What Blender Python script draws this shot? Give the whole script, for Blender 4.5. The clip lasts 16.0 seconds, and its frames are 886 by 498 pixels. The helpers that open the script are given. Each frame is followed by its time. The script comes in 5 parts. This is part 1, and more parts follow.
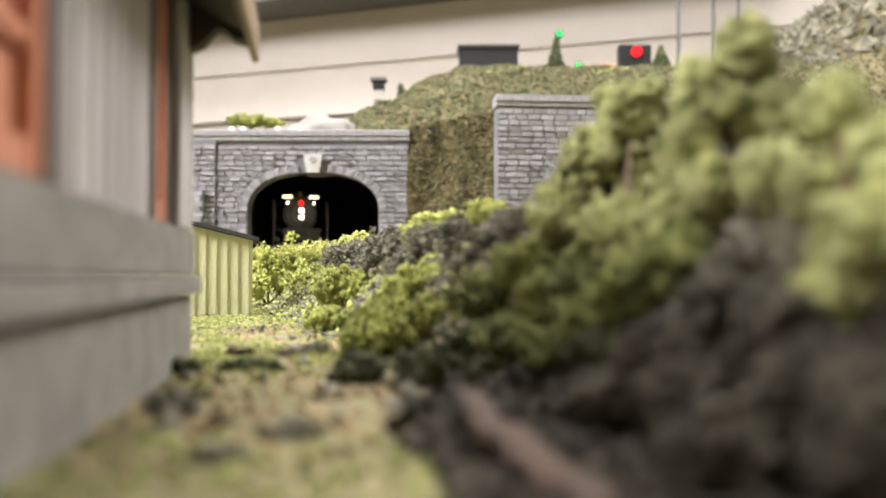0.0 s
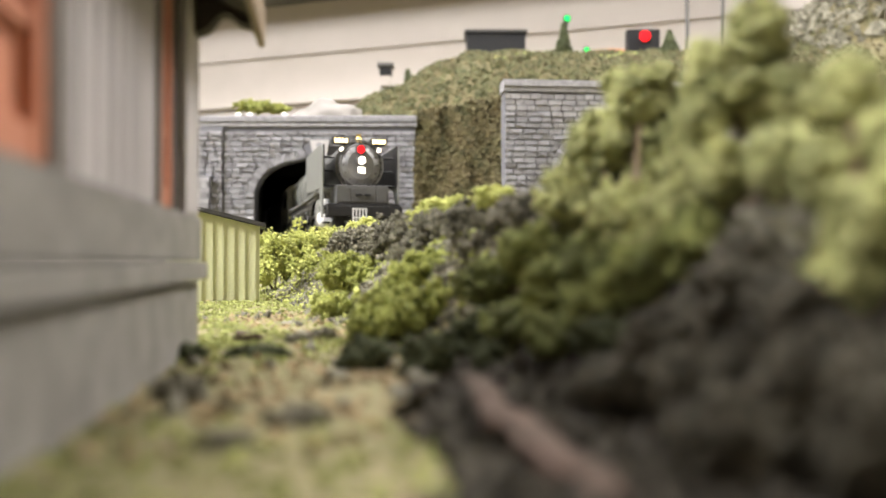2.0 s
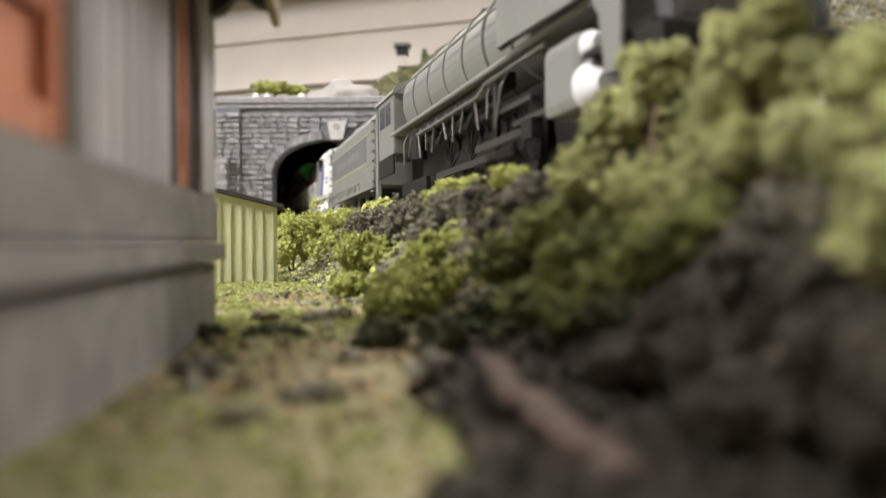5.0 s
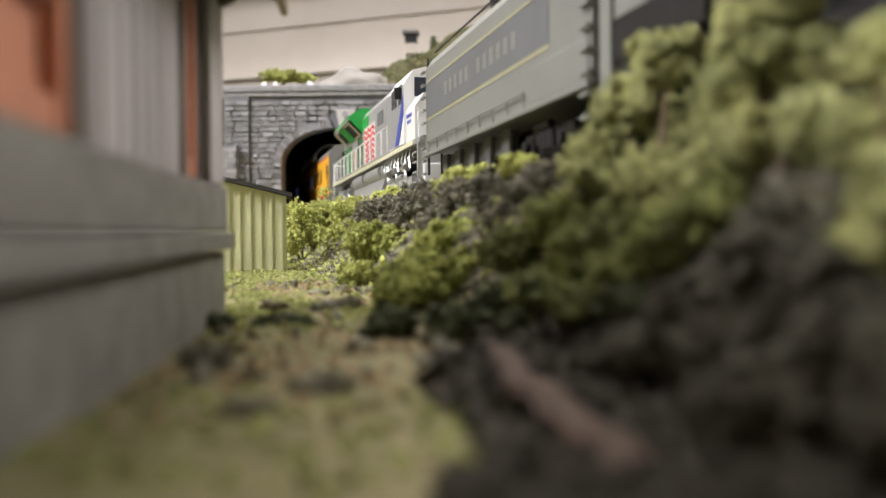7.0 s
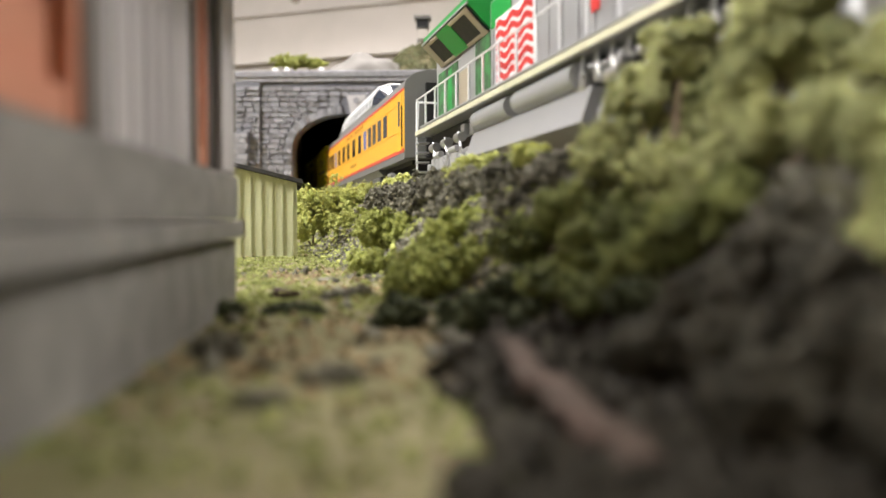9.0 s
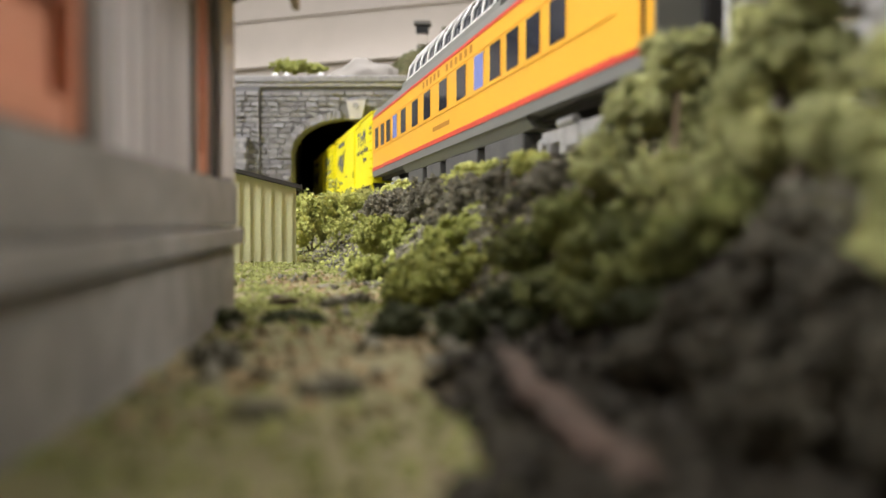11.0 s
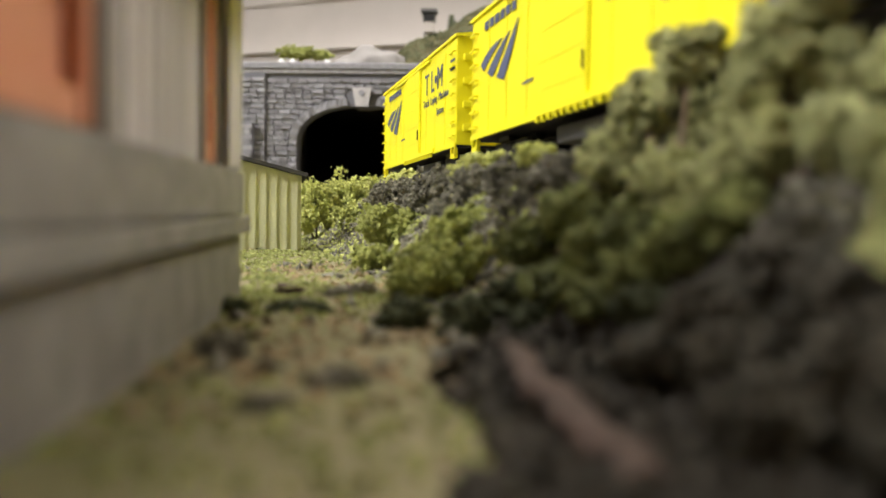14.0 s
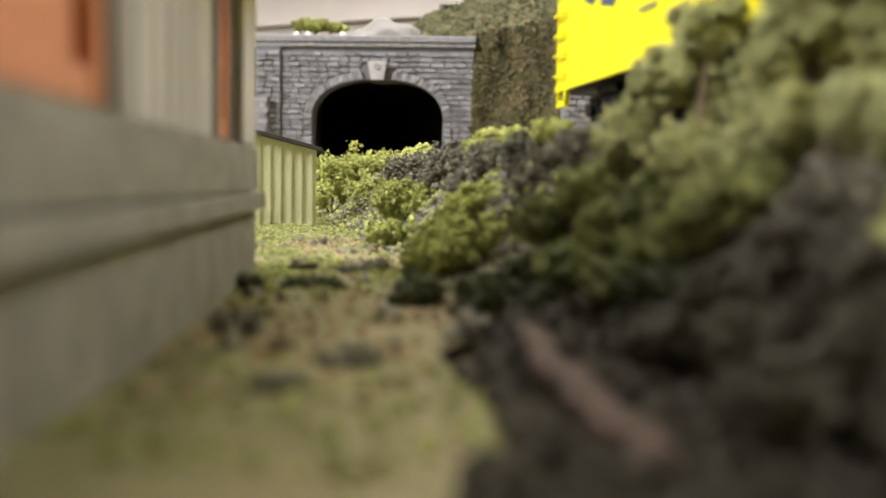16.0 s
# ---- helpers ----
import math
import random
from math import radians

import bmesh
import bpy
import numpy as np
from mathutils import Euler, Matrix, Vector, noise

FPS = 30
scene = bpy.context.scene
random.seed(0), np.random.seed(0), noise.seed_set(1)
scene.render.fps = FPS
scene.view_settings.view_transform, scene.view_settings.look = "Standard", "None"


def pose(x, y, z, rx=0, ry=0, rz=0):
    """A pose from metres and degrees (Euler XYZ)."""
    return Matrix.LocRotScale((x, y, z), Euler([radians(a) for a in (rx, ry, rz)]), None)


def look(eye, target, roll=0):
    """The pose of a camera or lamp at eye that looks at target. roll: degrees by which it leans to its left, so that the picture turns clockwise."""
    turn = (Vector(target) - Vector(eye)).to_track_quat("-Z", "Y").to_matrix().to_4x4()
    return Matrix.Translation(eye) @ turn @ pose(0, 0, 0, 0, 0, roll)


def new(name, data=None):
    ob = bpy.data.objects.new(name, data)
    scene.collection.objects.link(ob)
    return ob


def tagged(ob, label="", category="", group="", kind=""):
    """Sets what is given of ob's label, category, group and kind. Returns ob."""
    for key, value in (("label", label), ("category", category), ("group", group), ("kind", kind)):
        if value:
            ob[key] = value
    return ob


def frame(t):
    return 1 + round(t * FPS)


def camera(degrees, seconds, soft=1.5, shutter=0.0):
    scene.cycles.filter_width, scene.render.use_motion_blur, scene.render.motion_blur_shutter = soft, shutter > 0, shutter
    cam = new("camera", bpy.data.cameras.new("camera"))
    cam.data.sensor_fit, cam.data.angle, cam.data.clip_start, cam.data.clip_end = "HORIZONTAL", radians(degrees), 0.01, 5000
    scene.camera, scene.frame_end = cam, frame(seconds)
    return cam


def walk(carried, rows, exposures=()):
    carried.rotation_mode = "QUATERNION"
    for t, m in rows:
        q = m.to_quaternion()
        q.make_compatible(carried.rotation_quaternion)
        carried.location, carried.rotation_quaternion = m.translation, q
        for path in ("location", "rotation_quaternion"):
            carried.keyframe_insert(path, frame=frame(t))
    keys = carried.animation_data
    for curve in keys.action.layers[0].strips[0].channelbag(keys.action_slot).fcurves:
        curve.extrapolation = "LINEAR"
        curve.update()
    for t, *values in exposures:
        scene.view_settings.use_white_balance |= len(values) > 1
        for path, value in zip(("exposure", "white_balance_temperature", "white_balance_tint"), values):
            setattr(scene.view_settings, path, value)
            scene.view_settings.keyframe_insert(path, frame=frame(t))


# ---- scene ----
cam = camera(55.2, 16.0, soft=1.5)
cam.data.dof.use_dof = True
cam.data.dof.focus_distance = 0.32
cam.data.dof.aperture_fstop = 14.5
walk(cam, [
    (0.0, pose(0.0000, 0.0000, 0.0160, 91.68, 0.00, 0.00)),
    (0.5, pose(0.0000, 0.0003, 0.0160, 91.17, -0.03, 0.18)),
    (1.0, pose(0.0000, 0.0004, 0.0160, 90.83, -0.03, 0.37)),
    (1.5, pose(0.0000, 0.0005, 0.0160, 90.76, -0.02, 0.43)),
    (2.0, pose(0.0000, 0.0007, 0.0160, 90.74, -0.02, 0.48)),
    (2.5, pose(0.0000, 0.0008, 0.0160, 90.62, 0.00, 0.60)),
    (3.0, pose(0.0000, 0.0007, 0.0159, 90.42, 0.03, 0.74)),
    (3.5, pose(0.0000, 0.0005, 0.0158, 90.16, 0.07, 0.93)),
    (4.0, pose(0.0002, 0.0004, 0.0158, 89.92, 0.10, 1.17)),
    (6.5, pose(0.0005, 0.0007, 0.0159, 88.85, 0.30, 2.23)),
    (7.0, pose(0.0005, 0.0008, 0.0160, 88.62, 0.32, 2.32)),
    (7.5, pose(0.0005, 0.0009, 0.0161, 88.04, 0.30, 2.60)),
    (8.0, pose(0.0005, 0.0010, 0.0163, 87.62, 0.22, 2.88)),
    (8.5, pose(0.0005, 0.0011, 0.0164, 87.46, 0.10, 3.00)),
    (9.0, pose(0.0004, 0.0012, 0.0166, 87.68, -0.06, 3.02)),
    (11.5, pose(0.0003, 0.0011, 0.0174, 87.98, -0.40, 2.94)),
    (12.0, pose(0.0003, 0.0010, 0.0175, 87.77, -0.55, 2.97)),
    (12.5, pose(0.0002, 0.0008, 0.0176, 87.54, -0.75, 3.01)),
    (13.0, pose(0.0001, 0.0006, 0.0177, 87.42, -0.92, 3.06)),
    (13.5, pose(0.0000, 0.0006, 0.0178, 87.31, -1.00, 3.13)),
    (14.0, pose(0.0000, 0.0007, 0.0179, 87.16, -1.06, 3.21)),
    (14.5, pose(0.0000, 0.0008, 0.0180, 86.68, -1.16, 3.43)),
    (15.0, pose(0.0000, 0.0010, 0.0182, 85.95, -1.26, 3.74)),
    (15.5, pose(0.0000, 0.0012, 0.0183, 85.49, -1.26, 4.07)),
    (16.0, pose(0.0001, 0.0014, 0.0184, 85.36, -1.20, 4.26)),
], exposures=[(0.0, 0.76), (2.5, 0.64), (4.0, 0.46), (6.5, 0.16), (7.5, 0.18), (8.0, 0.42), (8.5, 0.48), (9.0, 0.3), (12.0, 0.04), (15.0, 0.02), (15.5, 0.05), (16.0, 0.22)])

# ---------------------------------------------------------------- light
world = bpy.data.worlds.new("room_light")
scene.world = world
world.use_nodes = True
world.node_tree.nodes["Background"].inputs[0].default_value = (1.0, 0.96, 0.9, 1)
world.node_tree.nodes["Background"].inputs[1].default_value = 0.1


def lamp(name, eye, target, sx, sy, watts, colour):
    data = bpy.data.lights.new(name, "AREA")
    data.shape, data.size, data.size_y, data.energy, data.color = "RECTANGLE", sx, sy, watts, colour
    ob = new(name, data)
    ob.matrix_world = look(eye, target)
    return ob


WARM = (0.995, 0.97, 0.975)
lamp("ceiling_lamp_light", (-1.05, -0.25, 1.36), (-0.1, 0.3, 0), 0.3, 1.2, 82, WARM)
lamp("ceiling_lamp_light", (0.85, 0.65, 1.36), (0.1, 0.5, 0), 0.3, 1.2, 38, WARM)
lamp("ceiling_lamp_light", (-0.2, 0.6, 1.38), (-0.1, 0.45, 0), 0.3, 1.2, 32, WARM)

# ---------------------------------------------------------------- materials


def material(name, base, rough=0.8, metal=0.0, other=None, scale=300.0, fine=1500.0, amount=0.5, bump=0.3, dist=0.0004,
             emit=0.0, island=0.0, pieces=0.0, stretch=None, spec=0.3):
    """Two scales of noise mix base with other; fine relief; variation from piece to piece."""
    m = bpy.data.materials.new(name)
    m.use_nodes = True
    n, l = m.node_tree.nodes, m.node_tree.links
    b = n["Principled BSDF"]
    b.inputs["Roughness"].default_value, b.inputs["Metallic"].default_value = rough, metal
    b.inputs["Specular IOR Level"].default_value = spec
    other = other or tuple(c * 0.65 for c in base)
    tc = n.new("ShaderNodeTexCoord")
    mp = n.new("ShaderNodeMapping")
    l.new(tc.outputs["Object"], mp.inputs[0])
    if stretch:
        mp.inputs["Scale"].default_value = stretch
    big, small = n.new("ShaderNodeTexNoise"), n.new("ShaderNodeTexNoise")
    big.inputs["Scale"].default_value, small.inputs["Scale"].default_value = scale, fine
    big.inputs["Detail"].default_value, small.inputs["Detail"].default_value = 4, 3
    l.new(mp.outputs[0], big.inputs[0]), l.new(mp.outputs[0], small.inputs[0])
    add = n.new("ShaderNodeMath")
    add.operation = "MULTIPLY_ADD"
    l.new(small.outputs[0], add.inputs[0])
    add.inputs[1].default_value = 0.45
    l.new(big.outputs[0], add.inputs[2])
    ramp = n.new("ShaderNodeMapRange")
    l.new(add.outputs[0], ramp.inputs[0])
    ramp.inputs[1].default_value, ramp.inputs[2].default_value = 0.5, 0.95
    ramp.inputs[4].default_value = amount
    mix = n.new("ShaderNodeMix")
    mix.data_type = "RGBA"
    l.new(ramp.outputs[0], mix.inputs["Factor"])
    mix.inputs["A"].default_value, mix.inputs["B"].default_value = (*base, 1), (*other, 1)
    out = mix.outputs["Result"]
    if island or pieces:
        hsv = n.new("ShaderNodeHueSaturation")
        r = n.new("ShaderNodeMapRange")
        if island:
            g = n.new("ShaderNodeNewGeometry")
            l.new(g.outputs["Random Per Island"], r.inputs[0])
        else:
            g = n.new("ShaderNodeObjectInfo")
            l.new(g.outputs["Random"], r.inputs[0])
        k = island or pieces
        r.inputs[3].default_value, r.inputs[4].default_value = 1 - k, 1 + k
        l.new(r.outputs[0], hsv.inputs["Value"])
        l.new(out, hsv.inputs["Color"])
        out = hsv.outputs[0]
    l.new(out, b.inputs["Base Color"])
    if bump:
        bp = n.new("ShaderNodeBump")
        bp.inputs["Strength"].default_value, bp.inputs["Distance"].default_value = bump, dist
        l.new(add.outputs[0], bp.inputs["Height"])
        l.new(bp.outputs[0], b.inputs["Normal"])
    if emit:
        l.new(out, b.inputs["Emission Color"])
        b.inputs["Emission Strength"].default_value = emit
    return m


M = {}
M["board"] = material("weathered_grey_board", (0.47, 0.44, 0.43), 0.75, other=(0.33, 0.305, 0.295), scale=120, fine=900, stretch=(1, 1, 0.12), amount=0.8)
M["board_h"] = material("weathered_grey_plank", (0.245, 0.23, 0.21), 0.7, other=(0.13, 0.12, 0.11), scale=160, fine=900, stretch=(1, 0.1, 1), amount=0.8)
M["post"] = material("dark_grey_post", (0.20, 0.18, 0.165), 0.7, scale=150, stretch=(1, 1, 0.15))
M["rust_red"] = material("rust_red_paint", (0.52, 0.225, 0.14), 0.6, other=(0.40, 0.155, 0.09), scale=90, fine=600)
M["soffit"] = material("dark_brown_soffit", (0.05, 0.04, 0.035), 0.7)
M["fascia"] = material("tan_fascia", (0.30, 0.23, 0.16), 0.6, other=(0.18, 0.13, 0.09))
M["shed"] = material("pale_yellow_paint", (0.66, 0.66, 0.44), 0.6, other=(0.56, 0.56, 0.35), scale=80, fine=800, amount=0.7)
M["tar"] = material("black_roofing", (0.045, 0.043, 0.045), 0.75, other=(0.09, 0.085, 0.08))
M["stone"] = material("grey_cut_stone", (0.36, 0.355, 0.375), 0.85, other=(0.21, 0.205, 0.22), scale=260, fine=1400, amount=0.8, bump=0.9, pieces=0.2)
M["stone_rest"] = material("grey_cut_stone_rest", (0.36, 0.355, 0.375), 0.85, other=(0.21, 0.205, 0.22), scale=260, fine=1400, amount=0.8, bump=0.9, island=0.2)
M["mortar"] = material("dark_mortar", (0.19, 0.19, 0.21), 0.9)
M["keystone"] = material("pale_keystone", (0.52, 0.50, 0.50), 0.8, other=(0.38, 0.37, 0.37))
M["tunnel"] = material("tunnel_lining", (0.07, 0.062, 0.055), 0.9)
M["lime"] = material("lime_foam_foliage", (0.45, 0.46, 0.15), 0.85, other=(0.30, 0.33, 0.09), scale=150, fine=900, amount=0.8, island=0.3, bump=0)
M["green"] = material("olive_foam_foliage", (0.31, 0.325, 0.09), 0.85, other=(0.18, 0.205, 0.05), scale=130, fine=900, amount=0.8, island=0.3, bump=0)
M["olive"] = material("patchy_olive_foam_foliage", (0.46, 0.47, 0.205), 0.85, other=(0.13, 0.14, 0.058), scale=150, fine=500, amount=1.0, island=0.3, bump=0)
# grey-brown foam again, darkened: shade on the near bank put into the colour
M["brown_shaded"] = material("shaded_brown_foam_foliage", (0.118, 0.108, 0.08), 0.9, other=(0.032, 0.03, 0.022), scale=120, fine=500, amount=1.0, island=0.35, bump=0)
M["deep"] = material("deep_olive_foam_foliage", (0.25, 0.27, 0.085), 0.85, other=(0.085, 0.098, 0.034), scale=150, fine=500, amount=1.0, island=0.3, bump=0)
M["dark"] = material("dark_green_foliage", (0.075, 0.085, 0.04), 0.9, other=(0.04, 0.05, 0.025), scale=150, fine=900, island=0.3, bump=0)
M["brown"] = material("grey_brown_foam_foliage", (0.195, 0.182, 0.135), 0.9, other=(0.075, 0.07, 0.052), scale=130, fine=900, amount=0.8, island=0.35, bump=0)
M["autumn"] = material("autumn_brown_foliage", (0.135, 0.108, 0.055), 0.9, other=(0.072, 0.072, 0.032), scale=70, fine=500, amount=0.9, island=0.35, bump=0)
M["hill_green"] = material("dull_olive_brush", (0.10, 0.10, 0.045), 0.9, other=(0.06, 0.064, 0.027), scale=60, fine=400, amount=0.8, island=0.35, bump=0)
M["leaf"] = material("dry_red_brown_bark", (0.075, 0.046, 0.034), 0.9, other=(0.06, 0.045, 0.034), scale=350, fine=1200, amount=1.0, bump=0.8)
M["grass"] = material("scattered_turf", (0.26, 0.275, 0.09), 0.95, other=(0.15, 0.165, 0.045), scale=60, fine=900, amount=0.9, bump=0.5, island=0.35)
M["soil_grain"] = material("tan_earth_grains", (0.30, 0.23, 0.13), 0.95, other=(0.17, 0.12, 0.07), scale=60, fine=900, island=0.35, bump=0)
# dark earth taken darker still: foreground shade is put into this colour
M["dark_soil"] = material("shaded_dark_brown_soil", (0.038, 0.033, 0.023), 0.95, other=(0.022, 0.019, 0.014), scale=80, fine=700, island=0.4, bump=0)
M["ballast"] = material("grey_ballast", (0.27, 0.25, 0.24), 0.9, other=(0.15, 0.14, 0.13), island=0.35, bump=0)
M["plaster"] = material("pale_rock_plaster", (0.21, 0.195, 0.18), 0.85, other=(0.17, 0.155, 0.14), scale=60, fine=400)
M["wall"] = material("cream_wall", (0.50, 0.455, 0.415), 0.7, other=(0.43, 0.39, 0.35), scale=4, fine=30, amount=0.8, bump=0.05)
M["shelf"] = material("grey_shelf_board", (0.13, 0.125, 0.12), 0.7, scale=8, fine=60, bump=0.05)
M["floor"] = material("grey_carpet", (0.16, 0.15, 0.15), 0.95, scale=40, fine=600)
M["white"] = material("white_ceiling_tile", (0.8, 0.8, 0.77), 0.8, scale=10, fine=200, amount=0.3)
M["tube"] = material("fluorescent_diffuser", (1, 0.95, 0.87), 0.5, emit=3.0, bump=0)
M["rail"] = material("worn_steel_rail", (0.35, 0.31, 0.28), 0.35, 0.8)
M["tie"] = material("brown_tie", (0.10, 0.075, 0.055), 0.85, pieces=0.25)
M["black"] = material("black_plastic", (0.02, 0.02, 0.022), 0.5)
M["twig"] = material("brown_twig", (0.13, 0.09, 0.055), 0.85)


def ground_material():
    m = material("layout_ground", (0.21, 0.175, 0.10), 0.95, other=(0.125, 0.122, 0.05), scale=45, fine=500, amount=1.0, bump=0.6, dist=0.0008)
    return m


M["ground"] = ground_material()

# ---------------------------------------------------------------- mesh helpers


def box(bm, x0, x1, y0, y1, z0, z1, m=None, bevel=0.0):
    r = bmesh.ops.create_cube(bm, size=1.0)
    vs = r["verts"]
    t = Matrix.Translation(((x0 + x1) / 2, (y0 + y1) / 2, (z0 + z1) / 2)) @ Matrix.Diagonal((abs(x1 - x0), abs(y1 - y0), abs(z1 - z0), 1))
    if m is not None:
        t = m @ t
    bmesh.ops.transform(bm, matrix=t, verts=vs)
    if bevel:
        es = list({e for v in vs for e in v.link_edges})
        bmesh.ops.bevel(bm, geom=es, offset=bevel, segments=2, affect="EDGES", profile=0.6)
    return vs


def tube(bm, p, q, r, r2=None, seg=12, caps=True):
    p, q = Vector(p), Vector(q)
    d = q - p
    res = bmesh.ops.create_cone(bm, cap_ends=caps, segments=seg, radius1=r, radius2=r if r2 is None else r2, depth=d.length)
    bmesh.ops.transform(bm, matrix=Matrix.Translation((p + q) / 2) @ d.to_track_quat("Z", "Y").to_matrix().to_4x4(), verts=res["verts"])
    return res["verts"]


def extrude(bm, outline, a, b, axis="y"):
    """A closed outline of (u, v) pairs drawn out from a to b along an axis."""
    def at(u, v, w):
        return {"y": (u, w, v), "x": (w, u, v), "z": (u, v, w)}[axis]
    va = [bm.verts.new(at(u, v, a)) for u, v in outline]
    vb = [bm.verts.new(at(u, v, b)) for u, v in outline]
    n = len(outline)
    bm.faces.new(va), bm.faces.new(list(reversed(vb)))
    for i in range(n):
        bm.faces.new((va[i], vb[i], vb[(i + 1) % n], va[(i + 1) % n]))
    bmesh.ops.recalc_face_normals(bm, faces=bm.faces[:])


def part(name, bm, mat, parent=None, label="", smooth=False):
    me = bpy.data.meshes.new(name)
    bm.to_mesh(me)
    bm.free()
    me.materials.append(M[mat] if isinstance(mat, str) else mat)
    if smooth:
        me.shade_smooth()
    ob = new(name, me)
    if parent is not None:
        ob.parent = parent
    if label:
        tagged(ob, label)
    return ob


def boxes(name, mat, parent, *specs, bevel=0.0, label=""):
    bm = bmesh.new()
    for s in specs:
        box(bm, *s, bevel=bevel)
    return part(name, bm, mat, parent, label)


def from_arrays(name, v, f, mat, parent=None, smooth=False):
    me = bpy.data.meshes.new(name)
    me.from_pydata(v.tolist() if hasattr(v, "tolist") else v, [], f.tolist() if hasattr(f, "tolist") else f)
    me.materials.append(M[mat])
    if smooth:
        me.shade_smooth()
    ob = new(name, me)
    if parent is not None:
        ob.parent = parent
    return ob


def lumps(rng, centres, radii):
    """Small uneven grains at the centres."""
    return flakes(rng, centres, np.asarray(radii) * 1.2)


OCT_V = np.array([(1, 0, 0), (-1, 0, 0), (0, 1, 0), (0, -1, 0), (0, 0, 1), (0, 0, -1)], float)
OCT_F = np.array([(0, 2, 4), (2, 1, 4), (1, 3, 4), (3, 0, 4), (2, 0, 5), (1, 2, 5), (3, 1, 5), (0, 3, 5)])


def flakes(rng, centres, radii):
    """Small crumbs of foam, each turned its own way."""
    n = len(centres)
    q = rng.normal(size=(n, 3, 3))
    q, _ = np.linalg.qr(q)
    shape = OCT_V[None] * (1 + rng.uniform(-0.45, 0.45, (n, 6, 1))) * rng.uniform(0.65, 1.3, (n, 1, 3))
    v = centres[:, None] + np.einsum("nij,nkj->nki", q, shape) * np.asarray(radii)[:, None, None]
    f = OCT_F[None] + (np.arange(n) * 6)[:, None, None]
    return v.reshape(-1, 3), f.reshape(-1, 3)


def sphere_dirs(rng, n):
    d = rng.normal(size=(n, 3))
    return d / np.linalg.norm(d, axis=1)[:, None]


def foliage(rng, blobs, grain, clusters, per):
    """Blobs (x, y, z, rx, ry, rz) covered in clusters of grains, with gaps between the clusters."""
    cs, rs = [], []
    for x, y, z, rx, ry, rz in blobs:
        c0, r0 = np.array((x, y, z)), np.array((rx, ry, rz))
        d = sphere_dirs(rng, clusters)
        d[:, 2] = np.where(d[:, 2] < -0.5, -d[:, 2], d[:, 2])
        swell = 1 + 0.14 * np.sin(d @ rng.normal(0, 3.2, 3) + rng.uniform(0, 6)) + 0.10 * np.sin(d @ rng.normal(0, 6, 3) + rng.uniform(0, 6))
        c = c0 + d * r0 * (rng.uniform(0.5, 1.08, clusters) * swell)[:, None]
        rc = r0.mean() * (0.12 + 0.22 * rng.uniform(0, 1, clusters) ** 1.5)
        for ci, ri in zip(c, rc):
            e = sphere_dirs(rng, per) * rng.uniform(0.75, 1.25, 3)
            cs.append(ci + e * ri * rng.uniform(0.35, 1.1, (per, 1)) * np.where(rng.uniform(0, 1, (per, 1)) < 0.15, 1.35, 1.0))
            rs.append(grain * rng.uniform(0.5, 1.4, per))
        twigs = clusters // 6
        d = sphere_dirs(rng, twigs)
        d[:, 2] = np.abs(d[:, 2])
        for ci, ri in zip(c0 + d * r0 * rng.uniform(1.04, 1.3, (twigs, 1)), r0.mean() * rng.uniform(0.06, 0.17, twigs)):
            m = max(6, per // 3)
            cs.append(ci + sphere_dirs(rng, m) * ri * rng.uniform(0.2, 1.1, (m, 1)))
            rs.append(grain * rng.uniform(0.6, 1.3, m))
        core = int(clusters * per * 0.16)
        cs.append(c0 + sphere_dirs(rng, core) * r0 * rng.uniform(0.4, 0.75, (core, 1)))
        rs.append(grain * rng.uniform(1.5, 2.6, core))
    return flakes(rng, np.concatenate(cs), np.concatenate(rs))


# ---------------------------------------------------------------- track line
SLOPE = math.atan(0.308)
GRADE = 0.0198                                             # the line climbs towards the depot
HEAD = Vector((math.sin(SLOPE), -math.cos(SLOPE), 0))      # the way the train goes
BASE = Vector((0.016, 0.247, 0.0286))                      # on the rail top
SPEED = 0.106
BANK_SIDE = Vector((-0.9535, -0.3013, 0))                  # down the bank, towards the depot
BANK_LINE = Vector((0.0125, 0.247, 0))


def on_track(s):
    """A pose on the rails: local x along the way of travel, y to the left of it, z up."""
    p = BASE + HEAD * s + Vector((0, 0, GRADE * s))
    return Matrix.Translation(p) @ Matrix.Rotation(math.atan2(HEAD.y, HEAD.x), 4, "Z") @ Matrix.Rotation(-math.atan(GRADE), 4, "Y")


def smooth(a):
    a = np.clip(a, 0, 1)
    return a * a * (3 - 2 * a)


def bank_distance(x, y):
    return (x - BANK_LINE.x) * BANK_SIDE.x + (y - BANK_LINE.y) * BANK_SIDE.y


def ground_height(x, y):
    d = bank_distance(x, y)
    along = np.clip((x - BASE.x) * HEAD.x + (y - BASE.y) * HEAD.y, -1.0, 0.3)
    h = (0.0236 + GRADE * along) * (1 - smooth((d - 0.021) / 0.027))
    w = np.sin(x * 90 + 1.3) * np.sin(y * 70 + 0.4) + 0.6 * np.sin(x * 210 + y * 160) + 0.4 * np.sin(x * 420 - y * 380 + 2)
    return h + 0.0007 * w * smooth((d - 0.025) / 0.02)


def grid(xs, ys, height):
    gx, gy = np.meshgrid(xs, ys)
    v = np.stack((gx, gy, height(gx, gy)), -1).reshape(-1, 3)
    nx, ny = len(xs), len(ys)
    i = (np.arange(ny - 1)[:, None] * nx + np.arange(nx - 1)[None]).reshape(-1, 1)
    return v, np.concatenate((i, i + 1, i + 1 + nx, i + nx), 1)


